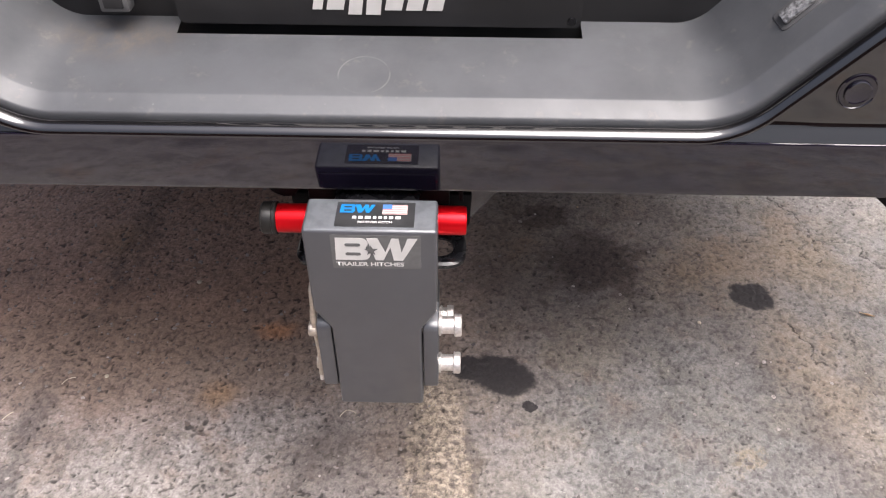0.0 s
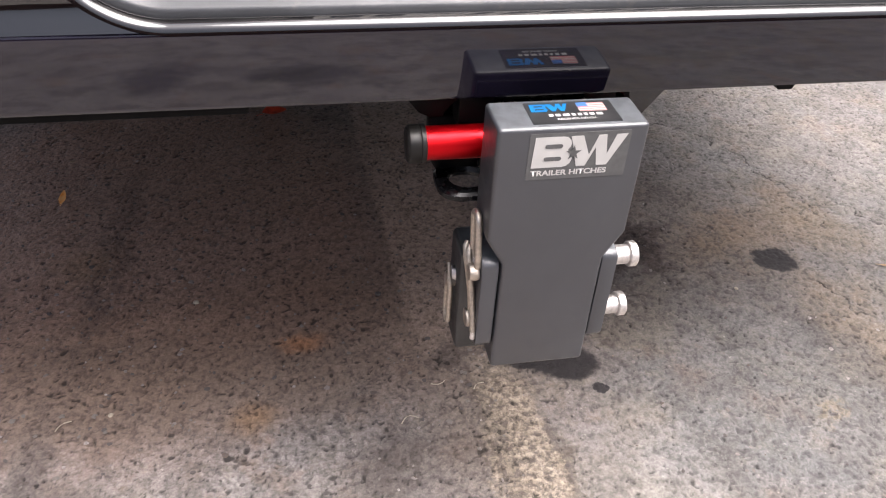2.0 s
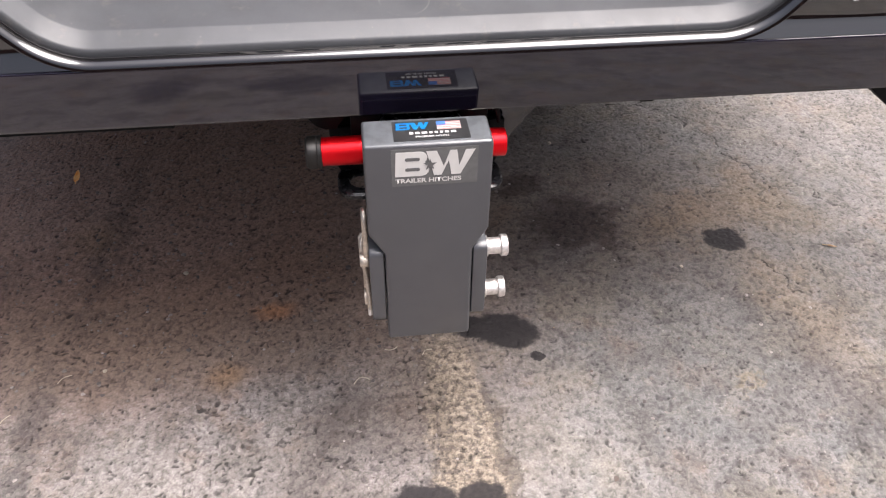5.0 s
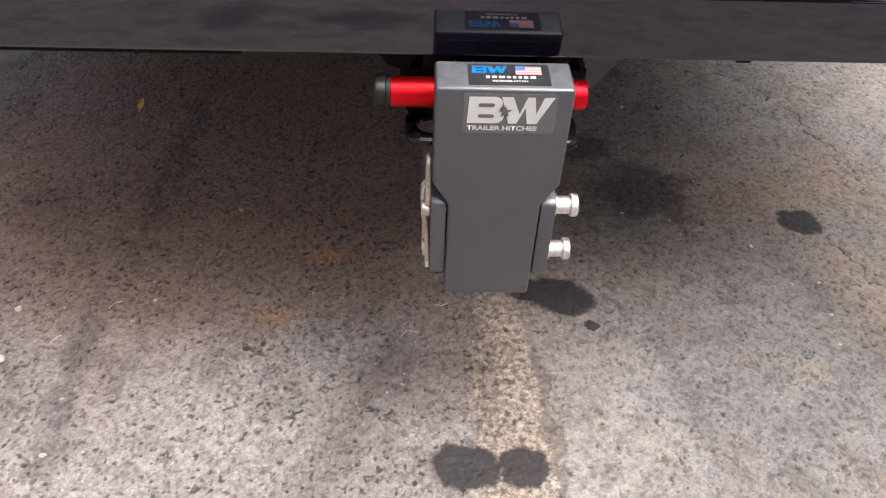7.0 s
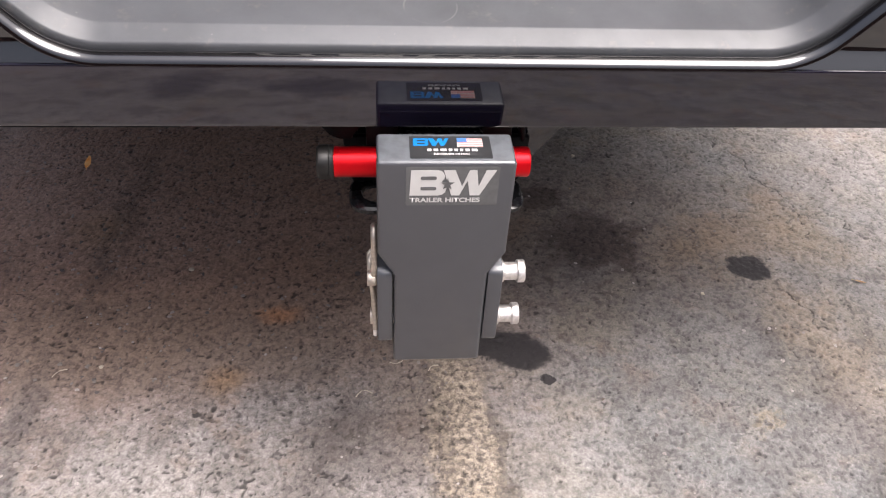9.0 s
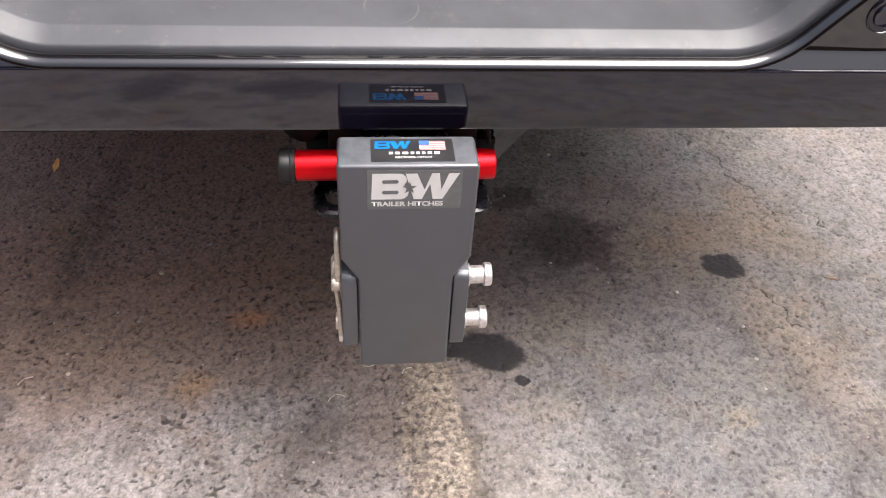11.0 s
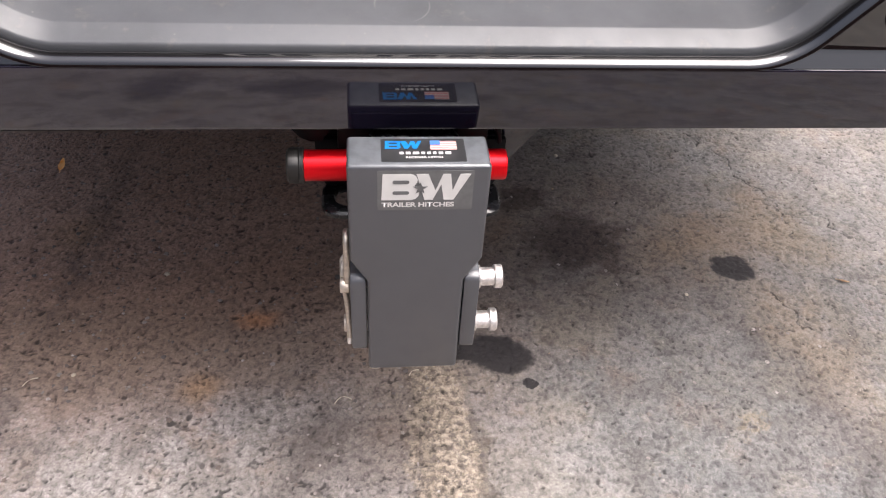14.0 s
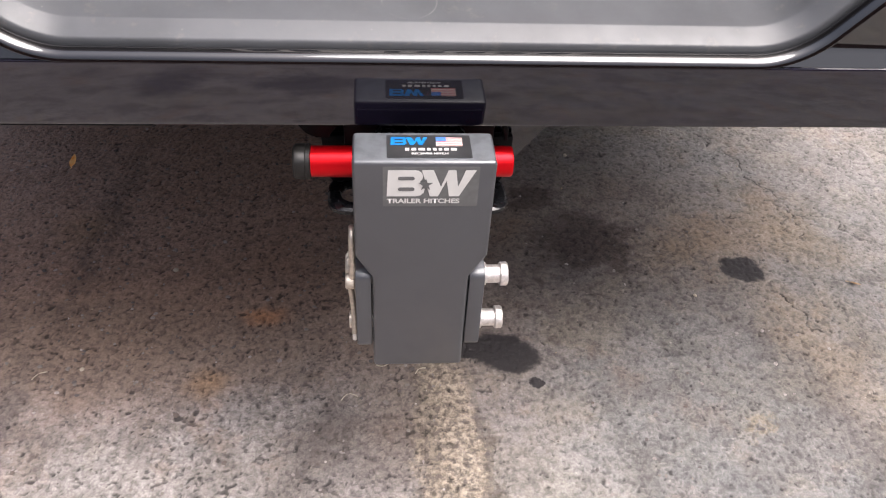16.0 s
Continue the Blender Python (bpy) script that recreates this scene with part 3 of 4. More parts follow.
tagged(new("asphalt_stones", me), "small stones worn out of the asphalt surface", "stones", kind="stuff")



# ---- pickup truck ----
FACE, LOW, STEP = 0.4925, 0.4826, 0.5365     # bumper face, its lower edge, its upper edge
truck = empty("pickup_truck", (0, 0.5, 0), "black pickup truck with a stepped rear bumper, parked", "truck")


def tpart(name, bm, material, label="", smooth=None, parent=None):
    ob = part(name, bm, material, None, label, smooth)
    if parent is None:
        return under(ob, truck)
    ob.parent = parent
    return ob


# lower edge of the plate recess: straight, rounded corners, sides that lean out
SLOPE, RAD, HALF = 49.0, 0.075, 0.247
side = arc(HALF, STEP + RAD, RAD, -90, -90 + SLOPE, 12)
ex, ez = side[-1]
run = 0.17
tail = [(ex + run * f * math.cos(radians(SLOPE)), ez + run * f * math.sin(radians(SLOPE))) for f in (0.12, 0.25, 0.4, 0.6, 0.8, 1.0)]
right_path = [(HALF * f, STEP) for f in (0.0, 0.25, 0.5, 0.68, 0.85)] + side + tail
path = [(-x, z) for x, z in reversed(right_path[1:])] + right_path


def sweep(profile, pts, keep=None):
    """A profile of (inward, depth) swept along the recess outline."""
    b = bmesh.new()
    rows = []
    for i, (x, z) in enumerate(pts):
        a, c = pts[max(0, i - 1)], pts[min(len(pts) - 1, i + 1)]
        d = Vector((c[0] - a[0], c[1] - a[1])).normalized()
        n = Vector((-d.y, d.x))
        rows.append([b.verts.new((x + n.x * u, y, z + n.y * u)) for u, y in profile])
    for i in range(len(rows) - 1):
        if keep and not keep((pts[i][0] + pts[i + 1][0]) / 2):
            continue
        for j in range(len(profile) - 1):
            b.faces.new((rows[i][j], rows[i + 1][j], rows[i + 1][j + 1], rows[i][j + 1]))
    loose = [v for v in b.verts if not v.link_faces]
    bmesh.ops.delete(b, geom=loose, context="VERTS")
    return b


# painted lower face with its rolled bottom
UNDER = 0.4967                              # the face leans in towards its lower edge, with a slight crown
crown = [(UNDER + (FACE - UNDER) * f - 0.0008 * 4 * f * (1 - f), LOW + (STEP - LOW) * f) for f in (0.03, 0.06, 0.12, 0.2, 0.3, 0.4, 0.5, 0.6, 0.7, 0.8, 0.9, 0.95, 0.975)]
prof = [(UNDER + 0.030, LOW + 0.006), (UNDER + 0.004, LOW + 0.0002), (UNDER + 0.0012, LOW), (UNDER + 0.0003, LOW + 0.0004)] + crown + [(FACE + 0.0006, STEP - 0.0002), (FACE + 0.002, STEP + 0.0004), (FACE + 0.03, STEP + 0.0005)]
bm = bmesh.new()
rows = [[bm.verts.new((x, y + max(0, abs(x) - 0.62) ** 2 * 0.5, z)) for y, z in prof] for x in [-0.96 + 0.04 * i for i in range(49)]]
for p, q in zip(rows, rows[1:]):
    for j in range(len(prof) - 1):
        bm.faces.new((p[j], q[j], q[j + 1], p[j + 1]))
bumper = tpart("bumper", bm, M_PAINT, "glossy black painted bumper face with dust haze", 40)

# lip round the recess
lip = [(-0.0008, FACE - 0.0004), (0.0022, FACE + 0.0002), (0.0046, FACE + 0.0022), (0.0062, FACE + 0.0062), (0.0064, FACE + 0.0105), (0.0050, FACE + 0.0138), (0.0015, FACE + 0.0152)]
tpart("bumper_lip", sweep(lip, path), M_LIP, "glossy black rolled edge of the bumper", 60, bumper)

# painted panels beside the recess, set back behind a chamfer
for sgn in (-1, 1):
    bm = bmesh.new()
    rows = []
    for x, z in right_path[4:]:
        up = min(1.0, max(0.0, (z - STEP) / 0.014))
        y = FACE + 0.0015 + 0.007 * up + 0.012 * max(0.0, z - STEP - 0.014)
        rows.append([bm.verts.new((sgn * (x + (0.97 - x) * f), y + max(0, x + (0.97 - x) * f - 0.62) ** 2 * 0.5, z + 0.0006)) for f in (0, 0.1, 0.25, 0.45, 0.7, 1.0)])
    for p, q in zip(rows, rows[1:]):
        for j in range(5):
            bm.faces.new((p[j], p[j + 1], q[j + 1], q[j]))
    bmesh.ops.remove_doubles(bm, verts=bm.verts, dist=0.0002)
    tpart("bumper_panel", bm, M_LIP, "glossy black bumper corner panel", 25, bumper)

# grey grained step trim
SHELF = 0.0325       # height of the step above the lip, at the back
roll = [(0.0022, 0.5080), (0.0076, 0.5072), (0.0090, 0.5076), (0.0100, 0.5080), (0.0108, 0.5090), (0.0181, 0.5216), (0.0185, 0.5224), (0.0188, 0.5234), (0.0195, 0.5262), (0.0214, 0.535), (0.0320, 0.584), (0.0335, 0.5915)]
trim = tpart("step_trim", sweep(roll, path), M_TRIM, "grey grained plastic step with scuffs and dust", 50, bumper)
back = [(SHELF + 0.0010, 0.5915), (SHELF + 0.0028, 0.600), (SHELF + 0.0046, 0.6085), (SHELF + 0.0056, 0.6135)]
tpart("step_trim_back", sweep(back, path, lambda x: x > 0.167), M_TRIM, "", 50, bumper)
tpart("step_trim_back", sweep(back, path, lambda x: x < -0.167), M_TRIM, "", 50, bumper)

# dark panel at the back of the recess and the slot under the plate
tpart("recess_panel", box(-0.46, 0.46, 0.613, 0.625, 0.53, 0.80), M_PANEL, "black panel at the back of the plate recess", parent=bumper)
tpart("slot_floor", box(-0.1672, 0.1672, 0.588, 0.613, 0.548, 0.552), M_BLACK, "black slot below the number plate", parent=bumper)

# upper step, tailgate, body, underside
tpart("bumper_top", box(-0.97, 0.97, 0.615, 0.72, 0.712, 0.742, 0.008), M_TRIM, "grey plastic step pad", 40)
tpart("tailgate", box(-0.78, 0.78, 0.66, 0.72, 0.75, 1.32, 0.015), M_BODY, "dark painted tailgate", 40)
tpart("body", box(-0.95, 0.95, 0.722, 5.6, 0.62, 1.34, 0.05, 3), M_BODY, "dark painted truck bed and sides", 40)
tpart("cab", prism([(2.6, 1.34), (2.85, 1.88), (4.3, 1.88), (5.0, 1.34)], "yz", -0.84, 0.84, 0.05), M_BODY, "", 40)
tpart("underside", box(-0.80, 0.80, 0.72, 5.4, 0.52, 0.62), M_BLACK, "black chassis underside")
for x in (-0.81, 0.81):
    for y in (1.95, 5.0):
        s = 1 if x > 0 else -1
        tyre = lathe([(-0.13, 0.22), (-0.135, 0.34), (-0.115, 0.385), (-0.09, 0.39), (0.09, 0.39), (0.115, 0.385), (0.135, 0.34), (0.13, 0.22)], "x", (x, y, 0.389), 40)
        w = tpart("wheel", tyre, M_RUBBER, "black rubber tyre", 30)
        tpart("rim", lathe([(-0.08, 0.215), (0.10, 0.22), (0.12, 0.20), (0.10, 0.06), (0.12, 0.0001)] if s > 0 else [(-0.12, 0.0001), (-0.10, 0.06), (-0.12, 0.20), (-0.10, 0.22), (0.08, 0.215)], "x", (x, y, 0.389), 24), M_CAP, "", 30, w)

# lower flange behind the face, brackets and plates at the bumper's ends
tpart("lower_flange", prism([(-0.95, 0.488), (-0.200, 0.488), (-0.211, 0.4605), (-0.95, 0.4595)], "xz", 0.530, 0.545, 0.001), M_BRACKET, "black plastic flange behind the bumper", parent=bumper)
tpart("lower_flange", prism([(0.190, 0.488), (0.230, 0.488), (0.216, 0.4615), (0.204, 0.4615)], "xz", 0.530, 0.545, 0.001), M_BRACKET, "", parent=bumper)
for s in (-1, 1):
    c = 0.402 if s > 0 else 0.412
    tpart("end_bracket", prism([(s * c, 0.4832), (s * (c + 0.062), 0.4832), (s * (c + 0.046), 0.456), (s * (c + 0.034), 0.455)], "xz", 0.508, 0.56, 0.0015), M_BRACKET, "", parent=bumper)
    tpart("end_plate", prism([(s * (c + 0.060), 0.4832), (s * (c + 0.20), 0.4832), (s * (c + 0.20), 0.458), (s * (c + 0.040), 0.455)], "xz", 0.505, 0.514, 0.0015), M_CHROME, "light grey metal plate at the bumper end", parent=bumper)

# parking sensors
for s in (-1, 1):
    y0 = FACE + 0.0090
    ring = lathe([(y0 - 0.0010, 0.0130), (y0 - 0.0016, 0.0136), (y0 - 0.0012, 0.0146), (y0 + 0.002, 0.0150)], "y", (s * 0.357, 0, 0.578), 36)
    sensor = tpart("parking_sensor", ring, M_PAINT, "round black parking sensor ring", 40)
    tpart("sensor_face", lathe([(y0 - 0.0026, 0.0080), (y0 - 0.0030, 0.0088), (y0 - 0.0025, 0.0096), (y0 + 0.001, 0.0100)], "y", (s * 0.357, 0, 0.578), 32), M_PAINT, "", 40, sensor)

# plate lamps in the leaning sides
for s in (-1, 1):
    m = Matrix.Translation((s * 0.319, 0.553, 0.617)) @ Matrix.Rotation(radians(-s * (SLOPE)), 4, "Y") @ Matrix.Rotation(radians(14), 4, "X")
    hb = prism(rounded(-0.018, 0.018, -0.0105, 0.0105, 0.004), "xy", -0.006, 0.0022, 0.0010)
    bmesh.ops.transform(hb, matrix=m, verts=hb.verts)
    lamp = tpart("plate_lamp", hb, M_SOCKET, "grey plate lamp housing", 40)
    lb = prism(rounded(-0.0135, 0.0135, -0.0075, 0.0045, 0.002), "xy", 0.0022, 0.0062, 0.0014)
    bmesh.ops.transform(lb, matrix=m, verts=lb.verts)
    tpart("lens", lb, M_LENS, "clear lamp lens", 40, lamp)

# trailer socket cover
cover = lathe([(0.612, 0.036), (0.596, 0.036), (0.592, 0.0345), (0.590, 0.030), (0.5895, 0.0001)], "y", (-0.2115, 0, 0.636), 40)
socket = tpart("trailer_socket", cover, M_SOCKET, "round grey hinged socket cover", 35)
tpart("tab", box(-0.2235, -0.1995, 0.586, 0.600, 0.590, 0.607, 0.002), M_SOCKET, "", 40, socket)
# raised dark slab drawn in place of a shaded recess in the tab
tpart("tab_shade_slab", box(-0.2195, -0.2035, 0.5852, 0.588, 0.5935, 0.603, 0.0008), M_PANEL, "", 40, socket)
for zz, w in ((0.652, 0.018), (0.643, 0.011), (0.634, 0.018), (0.625, 0.010)):
    tpart("rib", box(-0.2115 - w, -0.2115 + w, 0.5883, 0.5905, zz - 0.0012, zz + 0.0012, 0.0005), M_SOCKET, "", 40, socket)

# number plate in its dealer frame, writing as plain bars
outer, inner = rounded(-0.166, 0.166, 0.5755, 0.735, 0.006), rounded(-0.158, 0.158, 0.6120, 0.727, 0.004)
bm = bmesh.new()
ov = [[bm.verts.new((x, y, z)) for x, z in ring] for ring, y in ((outer, 0.603), (outer, 0.5985), (inner, 0.5975), (inner, 0.603))]
for p, q in zip(ov, ov[1:]):
    for i in range(len(p)):
        j = (i + 1) % len(p)
        bm.faces.new((p[i], p[j], q[j], q[i]))
plate = tpart("plate_frame", bm, M_PANEL, "black plate frame with white dealer mark as bars")
plate.name = "number_plate"
tpart("plate", box(-0.160, 0.160, 0.6002, 0.6015, 0.6105, 0.729), M_PLATE, "white number plate, number left out", parent=plate)
for x, w in ((-0.132, 0.026), (-0.097, 0.024), (-0.020, 0.014), (0.014, 0.025), (0.050, 0.025), (0.087, 0.025), (0.125, 0.027)):
    tpart("character_bar", box(x - w / 2, x + w / 2, 0.5991, 0.6004, 0.6150, 0.690), M_INK, parent=plate)
x = -0.054
for w, zlo, zhi in ((0.008, 0.590, 0.601), (0.014, 0.590, 0.601), (0.011, 0.586, 0.601), (0.012, 0.586, 0.606), (0.014, 0.590, 0.601), (0.013, 0.590, 0.601), (0.013, 0.590, 0.601)):
    sk = 0.0025
    tpart("dealer_bar", prism([(x, zlo), (x + w, zlo), (x + w + sk, zhi), (x + sk, zhi)], "xz", 0.5968, 0.5990), M_WHITE, parent=plate)
    x += w + 0.0035
tpart("bolt_head", lathe([(0.5972, 0.0035), (0.6, 0.004)], "y", (0.1585, 0, 0.5815), 12), M_BLACK, parent=plate)

# hitch receiver under the bumper
bm = prism(rounded(-0.036, 0.036, 0.402, 0.474, 0.008), "xz", 0.486, 0.512, 0.0015)
receiver = tpart("receiver_tube", bm, M_BLACK, "black square steel hitch receiver", 40)
tpart("receiver_body", box(-0.032, 0.032, 0.512, 0.95, 0.406, 0.470, 0.005), M_BLACK, "", 40, receiver)
tpart("cross_tube", box(-0.55, 0.55, 0.62, 0.70, 0.44, 0.52, 0.01), M_BLACK, "", 40, receiver)
for s in (-1, 1):
    tpart("bracket", prism([(s * 0.034, 0.447), (s * 0.034, 0.4815), (s * 0.0603, 0.4815), (s * 0.0603, 0.447)], "xz", 0.516, 0.540, 0.002), M_BRACKET, "", 40, receiver)
    if s < 0:
        hook = [(0.0608, 0.4815), (0.0608, 0.4722), (0.0660, 0.4686), (0.0708, 0.4622), (0.0716, 0.4590), (0.0820, 0.4590), (0.0900, 0.4630), (0.0975, 0.4725), (0.0985, 0.4815)]
        gusset = [(0.030, 0.400), (0.062, 0.400), (0.076, 0.455), (0.076, 0.488), (0.030, 0.488)]
    else:
        hook = [(0.0608, 0.4815), (0.0608, 0.4742), (0.0655, 0.4705), (0.0682, 0.4640), (0.0688, 0.4560), (0.0722, 0.4560), (0.0718, 0.4660), (0.0700, 0.4740), (0.0670, 0.4815)]
        gusset = [(0.030, 0.400), (0.070, 0.402), (0.134, 0.488), (0.030, 0.488)]
    tpart("bracket_hook", prism([(s * a, b) for a, b in hook], "xz", 0.516, 0.538, 0.001), M_BRACKET, "", 40, receiver)
    tpart("gusset_plate", prism([(s * a, b) for a, b in gusset], "xz", 0.5425, 0.5485, 0.0008), M_PAINT if s > 0 else M_BRACKET, "dark grey painted gusset plate", 40, receiver)
    bm = prism([(s * 0.036, 0.402), (s * 0.036, 0.450), (s * 0.080, 0.450), (s * 0.079, 0.416), (s * 0.072, 0.402)], "xz", 0.533, 0.541, 0.002)
    tpart("chain_plate", bm, M_BRACKET, "", 40, receiver)
    # flat chain loop, tilted, with its hole
    n, rin, rout, th = 28, 0.0135, 0.0245, 0.0075
    bm = bmesh.new()
    rings = []
    for r, zz in ((rin, 0.0), (rin + 0.0015, th / 2), (rout - 0.002, th / 2), (rout, th / 2 - 0.002), (rout, -th / 2 + 0.002), (rout - 0.002, -th / 2), (rin + 0.0015, -th / 2)):
        square = 0.62 if r > 0.018 else 0.9
        ring = []
        for i in range(n):
            c, d = math.cos(2 * math.pi * i / n), math.sin(2 * math.pi * i / n)
            ring.append(bm.verts.new((r * math.copysign(abs(c) ** square, c) * 1.05, r * math.copysign(abs(d) ** square, d) * 1.12, zz)))
        rings.append(ring)
    for a in range(len(rings)):
        p, q = rings[a], rings[(a + 1) % len(rings)]
        for i in range(n):
            j = (i + 1) % n
            bm.faces.new((p[i], p[j], q[j], q[i]))
    bmesh.ops.transform(bm, matrix=Matrix.Translation((s * 0.0500, 0.516, 0.4020)) @ Matrix.Rotation(radians(-4), 4, "X"), verts=bm.verts)
    tpart("chain_loop", bm, M_BLACK, "black steel safety chain loop", 40, receiver)
    tpart("loop_arm", box(s * 0.036 - 0.006, s * 0.036 + 0.006, 0.515, 0.56, 0.412, 0.425, 0.002), M_BLACK, "", 40, receiver)


# ---- hitch lock ----
lock = empty("hitch_lock", (0, 0.507, 0.443), "red tubular hitch lock with a dark rubber end cap", "hitch lock")
LY, LZ = 0.506, 0.4435
under(part("sleeve", lathe([(-0.087, 0.0120), (-0.0865, 0.0127), (-0.050, 0.0127), (0.050, 0.0127), (0.0735, 0.0127), (0.075, 0.0120), (0.0752, 0.0095)], "x", (0, LY, LZ), 40), M_RED, None, "glossy red metal sleeve", 35), lock)
under(part("end_cap", lathe([(-0.1005, 0.0085), (-0.1002, 0.0125), (-0.0985, 0.0142), (-0.0915, 0.0145), (-0.0905, 0.0139), (-0.0898, 0.0145), (-0.0868, 0.0145), (-0.0862, 0.0130)], "x", (0, LY, LZ), 40), M_CAP, None, "dark grey rubber end cap", 35), lock)


# ---- ball mount hitch ----
HF, HT, HB = 0.438, 0.490, 0.272            # front face, top, bottom
hitch = empty("trailer_hitch", (0, 0.455, HB), "grey powder-coated adjustable trailer hitch, stowed, in the receiver", "trailer hitch")


def hpart(name, bm, material, label="", smooth=35, parent=None):
    ob = part(name, bm, material, None, label, smooth)
    if parent is None:
        return under(ob, hitch)
    ob.parent = parent
    return ob


W, N = 0.0516, 0.0385
upper = [(-W, HT), (W, HT), (W, 0.401), (N + 0.003, 0.3835), (N, 0.378), (N, HB), (-N, HB), (-N, 0.378), (-N - 0.003, 0.3835), (-W, 0.401)]
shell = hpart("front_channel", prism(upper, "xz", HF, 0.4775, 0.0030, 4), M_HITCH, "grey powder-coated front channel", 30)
for s in (-1, 1):
    a, b = sorted((s * (N + 0.0009), s * 0.0525))
    cheek = bmesh.new()
    join(cheek, prism(rounded(0.4405, 0.4745, 0.2925, 0.380, 0.008), "yz", a, b, 0.0016, 2))
    hpart("side_plate", cheek, M_HITCH, "grey side plate with a rounded shoulder")
# flat black panel in place of the shade inside the open channel
hpart("hollow_shade_panel", prism([(-0.0485, 0.484), (0.0485, 0.484), (0.0485, 0.402), (0.036, 0.380), (0.036, 0.277), (-0.036, 0.277), (-0.036, 0.380), (-0.0485, 0.402)], "xz", 0.4776, 0.4806), M_BRACKET, "black panel standing in for the shaded hollow of the channel")
hpart("shank", box(-0.0252, 0.0252, 0.480, 0.72, 0.412, 0.462, 0.003), M_BLACK)
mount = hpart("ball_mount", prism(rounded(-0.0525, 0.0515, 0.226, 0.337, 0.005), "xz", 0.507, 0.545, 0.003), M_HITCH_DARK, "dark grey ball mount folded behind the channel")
hpart("mount_neck", box(-0.030, 0.030, 0.478, 0.510, 0.29, 0.345, 0.003), M_HITCH_DARK)


def pin(y, z, right, group_label):
    """A stainless pin with its collar and head, through both side plates."""
    shaft = hpart("pin", lathe([(-0.0562, 0.005), (-0.0557, 0.0062), (-0.05, 0.0074), (0.05, 0.0077), (right - 0.004, 0.0077)], "x", (0, y, z), 32), M_STEEL, group_label, 35)
    hpart("collar", lathe([(0.0526, 0.0078), (0.0528, 0.0094), (0.0544, 0.0096), (0.0552, 0.0079)], "x", (0, y, z), 32), M_STEEL, "", 35, shaft)
    hpart("head", lathe([(right - 0.0068, 0.0078), (right - 0.0066, 0.0094), (right - 0.0060, 0.0100), (right - 0.001, 0.0100), (right, 0.0090), (right + 0.0001, 0.005)], "x", (0, y, z), 36), M_STEEL, "", 35, shaft)
    return shaft


PIN = "brushed stainless steel pin with a round head"
p1, p2 = pin(0.4555, 0.3658, 0.0728, PIN), pin(0.4545, 0.315, 0.0728, PIN)
p3 = pin(0.526, 0.301, 0.0660, PIN)


def stadium(x, y, z0, z1, w, n=8, lean=0.0):
    """A long loop in the yz plane."""
    lo = arc(y, z0 + w, w, 180, 360, n)
    hi = arc(y + lean, z1 - w, w, 0, 180, n)
    return [(x, a, b) for a, b in lo + hi]


# spring clip on the upper pin: boss, loop above, bent legs below
hpart("boss", lathe([(-0.0606, 0.0046), (-0.0604, 0.0062), (-0.0596, 0.0067), (-0.0545, 0.0067), (-0.0530, 0.0060)], "x", (0, 0.4490, 0.3655), 24), M_WIRE, "galvanised boss", 35, p1)
hpart("clip_loop", wire(stadium(-0.0545, 0.4540, 0.367, 0.4105, 0.0078, lean=0.0065), 0.0027, True), M_WIRE, "galvanised wire loop", 60, p1)
leg = [(x + 0.0028, y, z) for x, y, z in [(-0.0592, 0.4660, 0.377), (-0.0612, 0.4610, 0.376), (-0.0612, 0.4570, 0.368), (-0.0600, 0.4545, 0.357), (-0.0586, 0.4530, 0.344), (-0.0576, 0.4512, 0.331), (-0.0570, 0.4468, 0.319), (-0.0572, 0.4440, 0.309)]]
hpart("clip_leg", wire(leg, 0.0025), M_WIRE, "bent galvanised wire leg", 60, p1)
hpart("clip_leg", wire([(x - 0.0004, y + 0.0060 + 0.003 * math.sin(i * 1.1), z - 0.001) for i, (x, y, z) in enumerate(leg[:-1])], 0.0024), M_WIRE, "", 60, p1)
hpart("clip_tip", wire([(-0.0544, 0.4440, 0.3095), (-0.0544, 0.4435, 0.3020)], 0.0021), M_STEEL, "", 60, p1)
hpart("boss", lathe([(-0.0590, 0.0055), (-0.0588, 0.0074), (-0.0570, 0.0078), (-0.0530, 0.0066)], "x", (0, 0.4545, 0.315), 24), M_WIRE, "", 35, p2)
hpart("boss", lathe([(-0.0600, 0.0050), (-0.0598, 0.0070), (-0.0555, 0.0072), (-0.0515, 0.0062)], "x", (0, 0.526, 0.294), 24), M_WIRE, "", 35, p3)
hpart("clip_loop", wire(stadium(-0.0570, 0.5265, 0.247, 0.299, 0.0072), 0.0024, True), M_WIRE, "", 60, p3)
hpart("clip_leg", wire([(-0.0575, 0.520, 0.299), (-0.0580, 0.523, 0.306), (-0.0575, 0.528, 0.311)], 0.0015), M_WIRE, "", 60, p3)

# front label: pale marks on grey film; the mark is drawn as plain shapes
FY = HF - 0.0003
front = hpart("front_label", prism(rounded(-0.0300, 0.0392, 0.4512, 0.4862, 0.001), "xz", FY, HF + 0.001), M_LABEL, "grey label film with a white block mark")


def flat_shape(name, outline, y, material, parent, label=""):
    return hpart(name, prism(outline, "xz", y, y + 0.0002), material, label, None, parent)


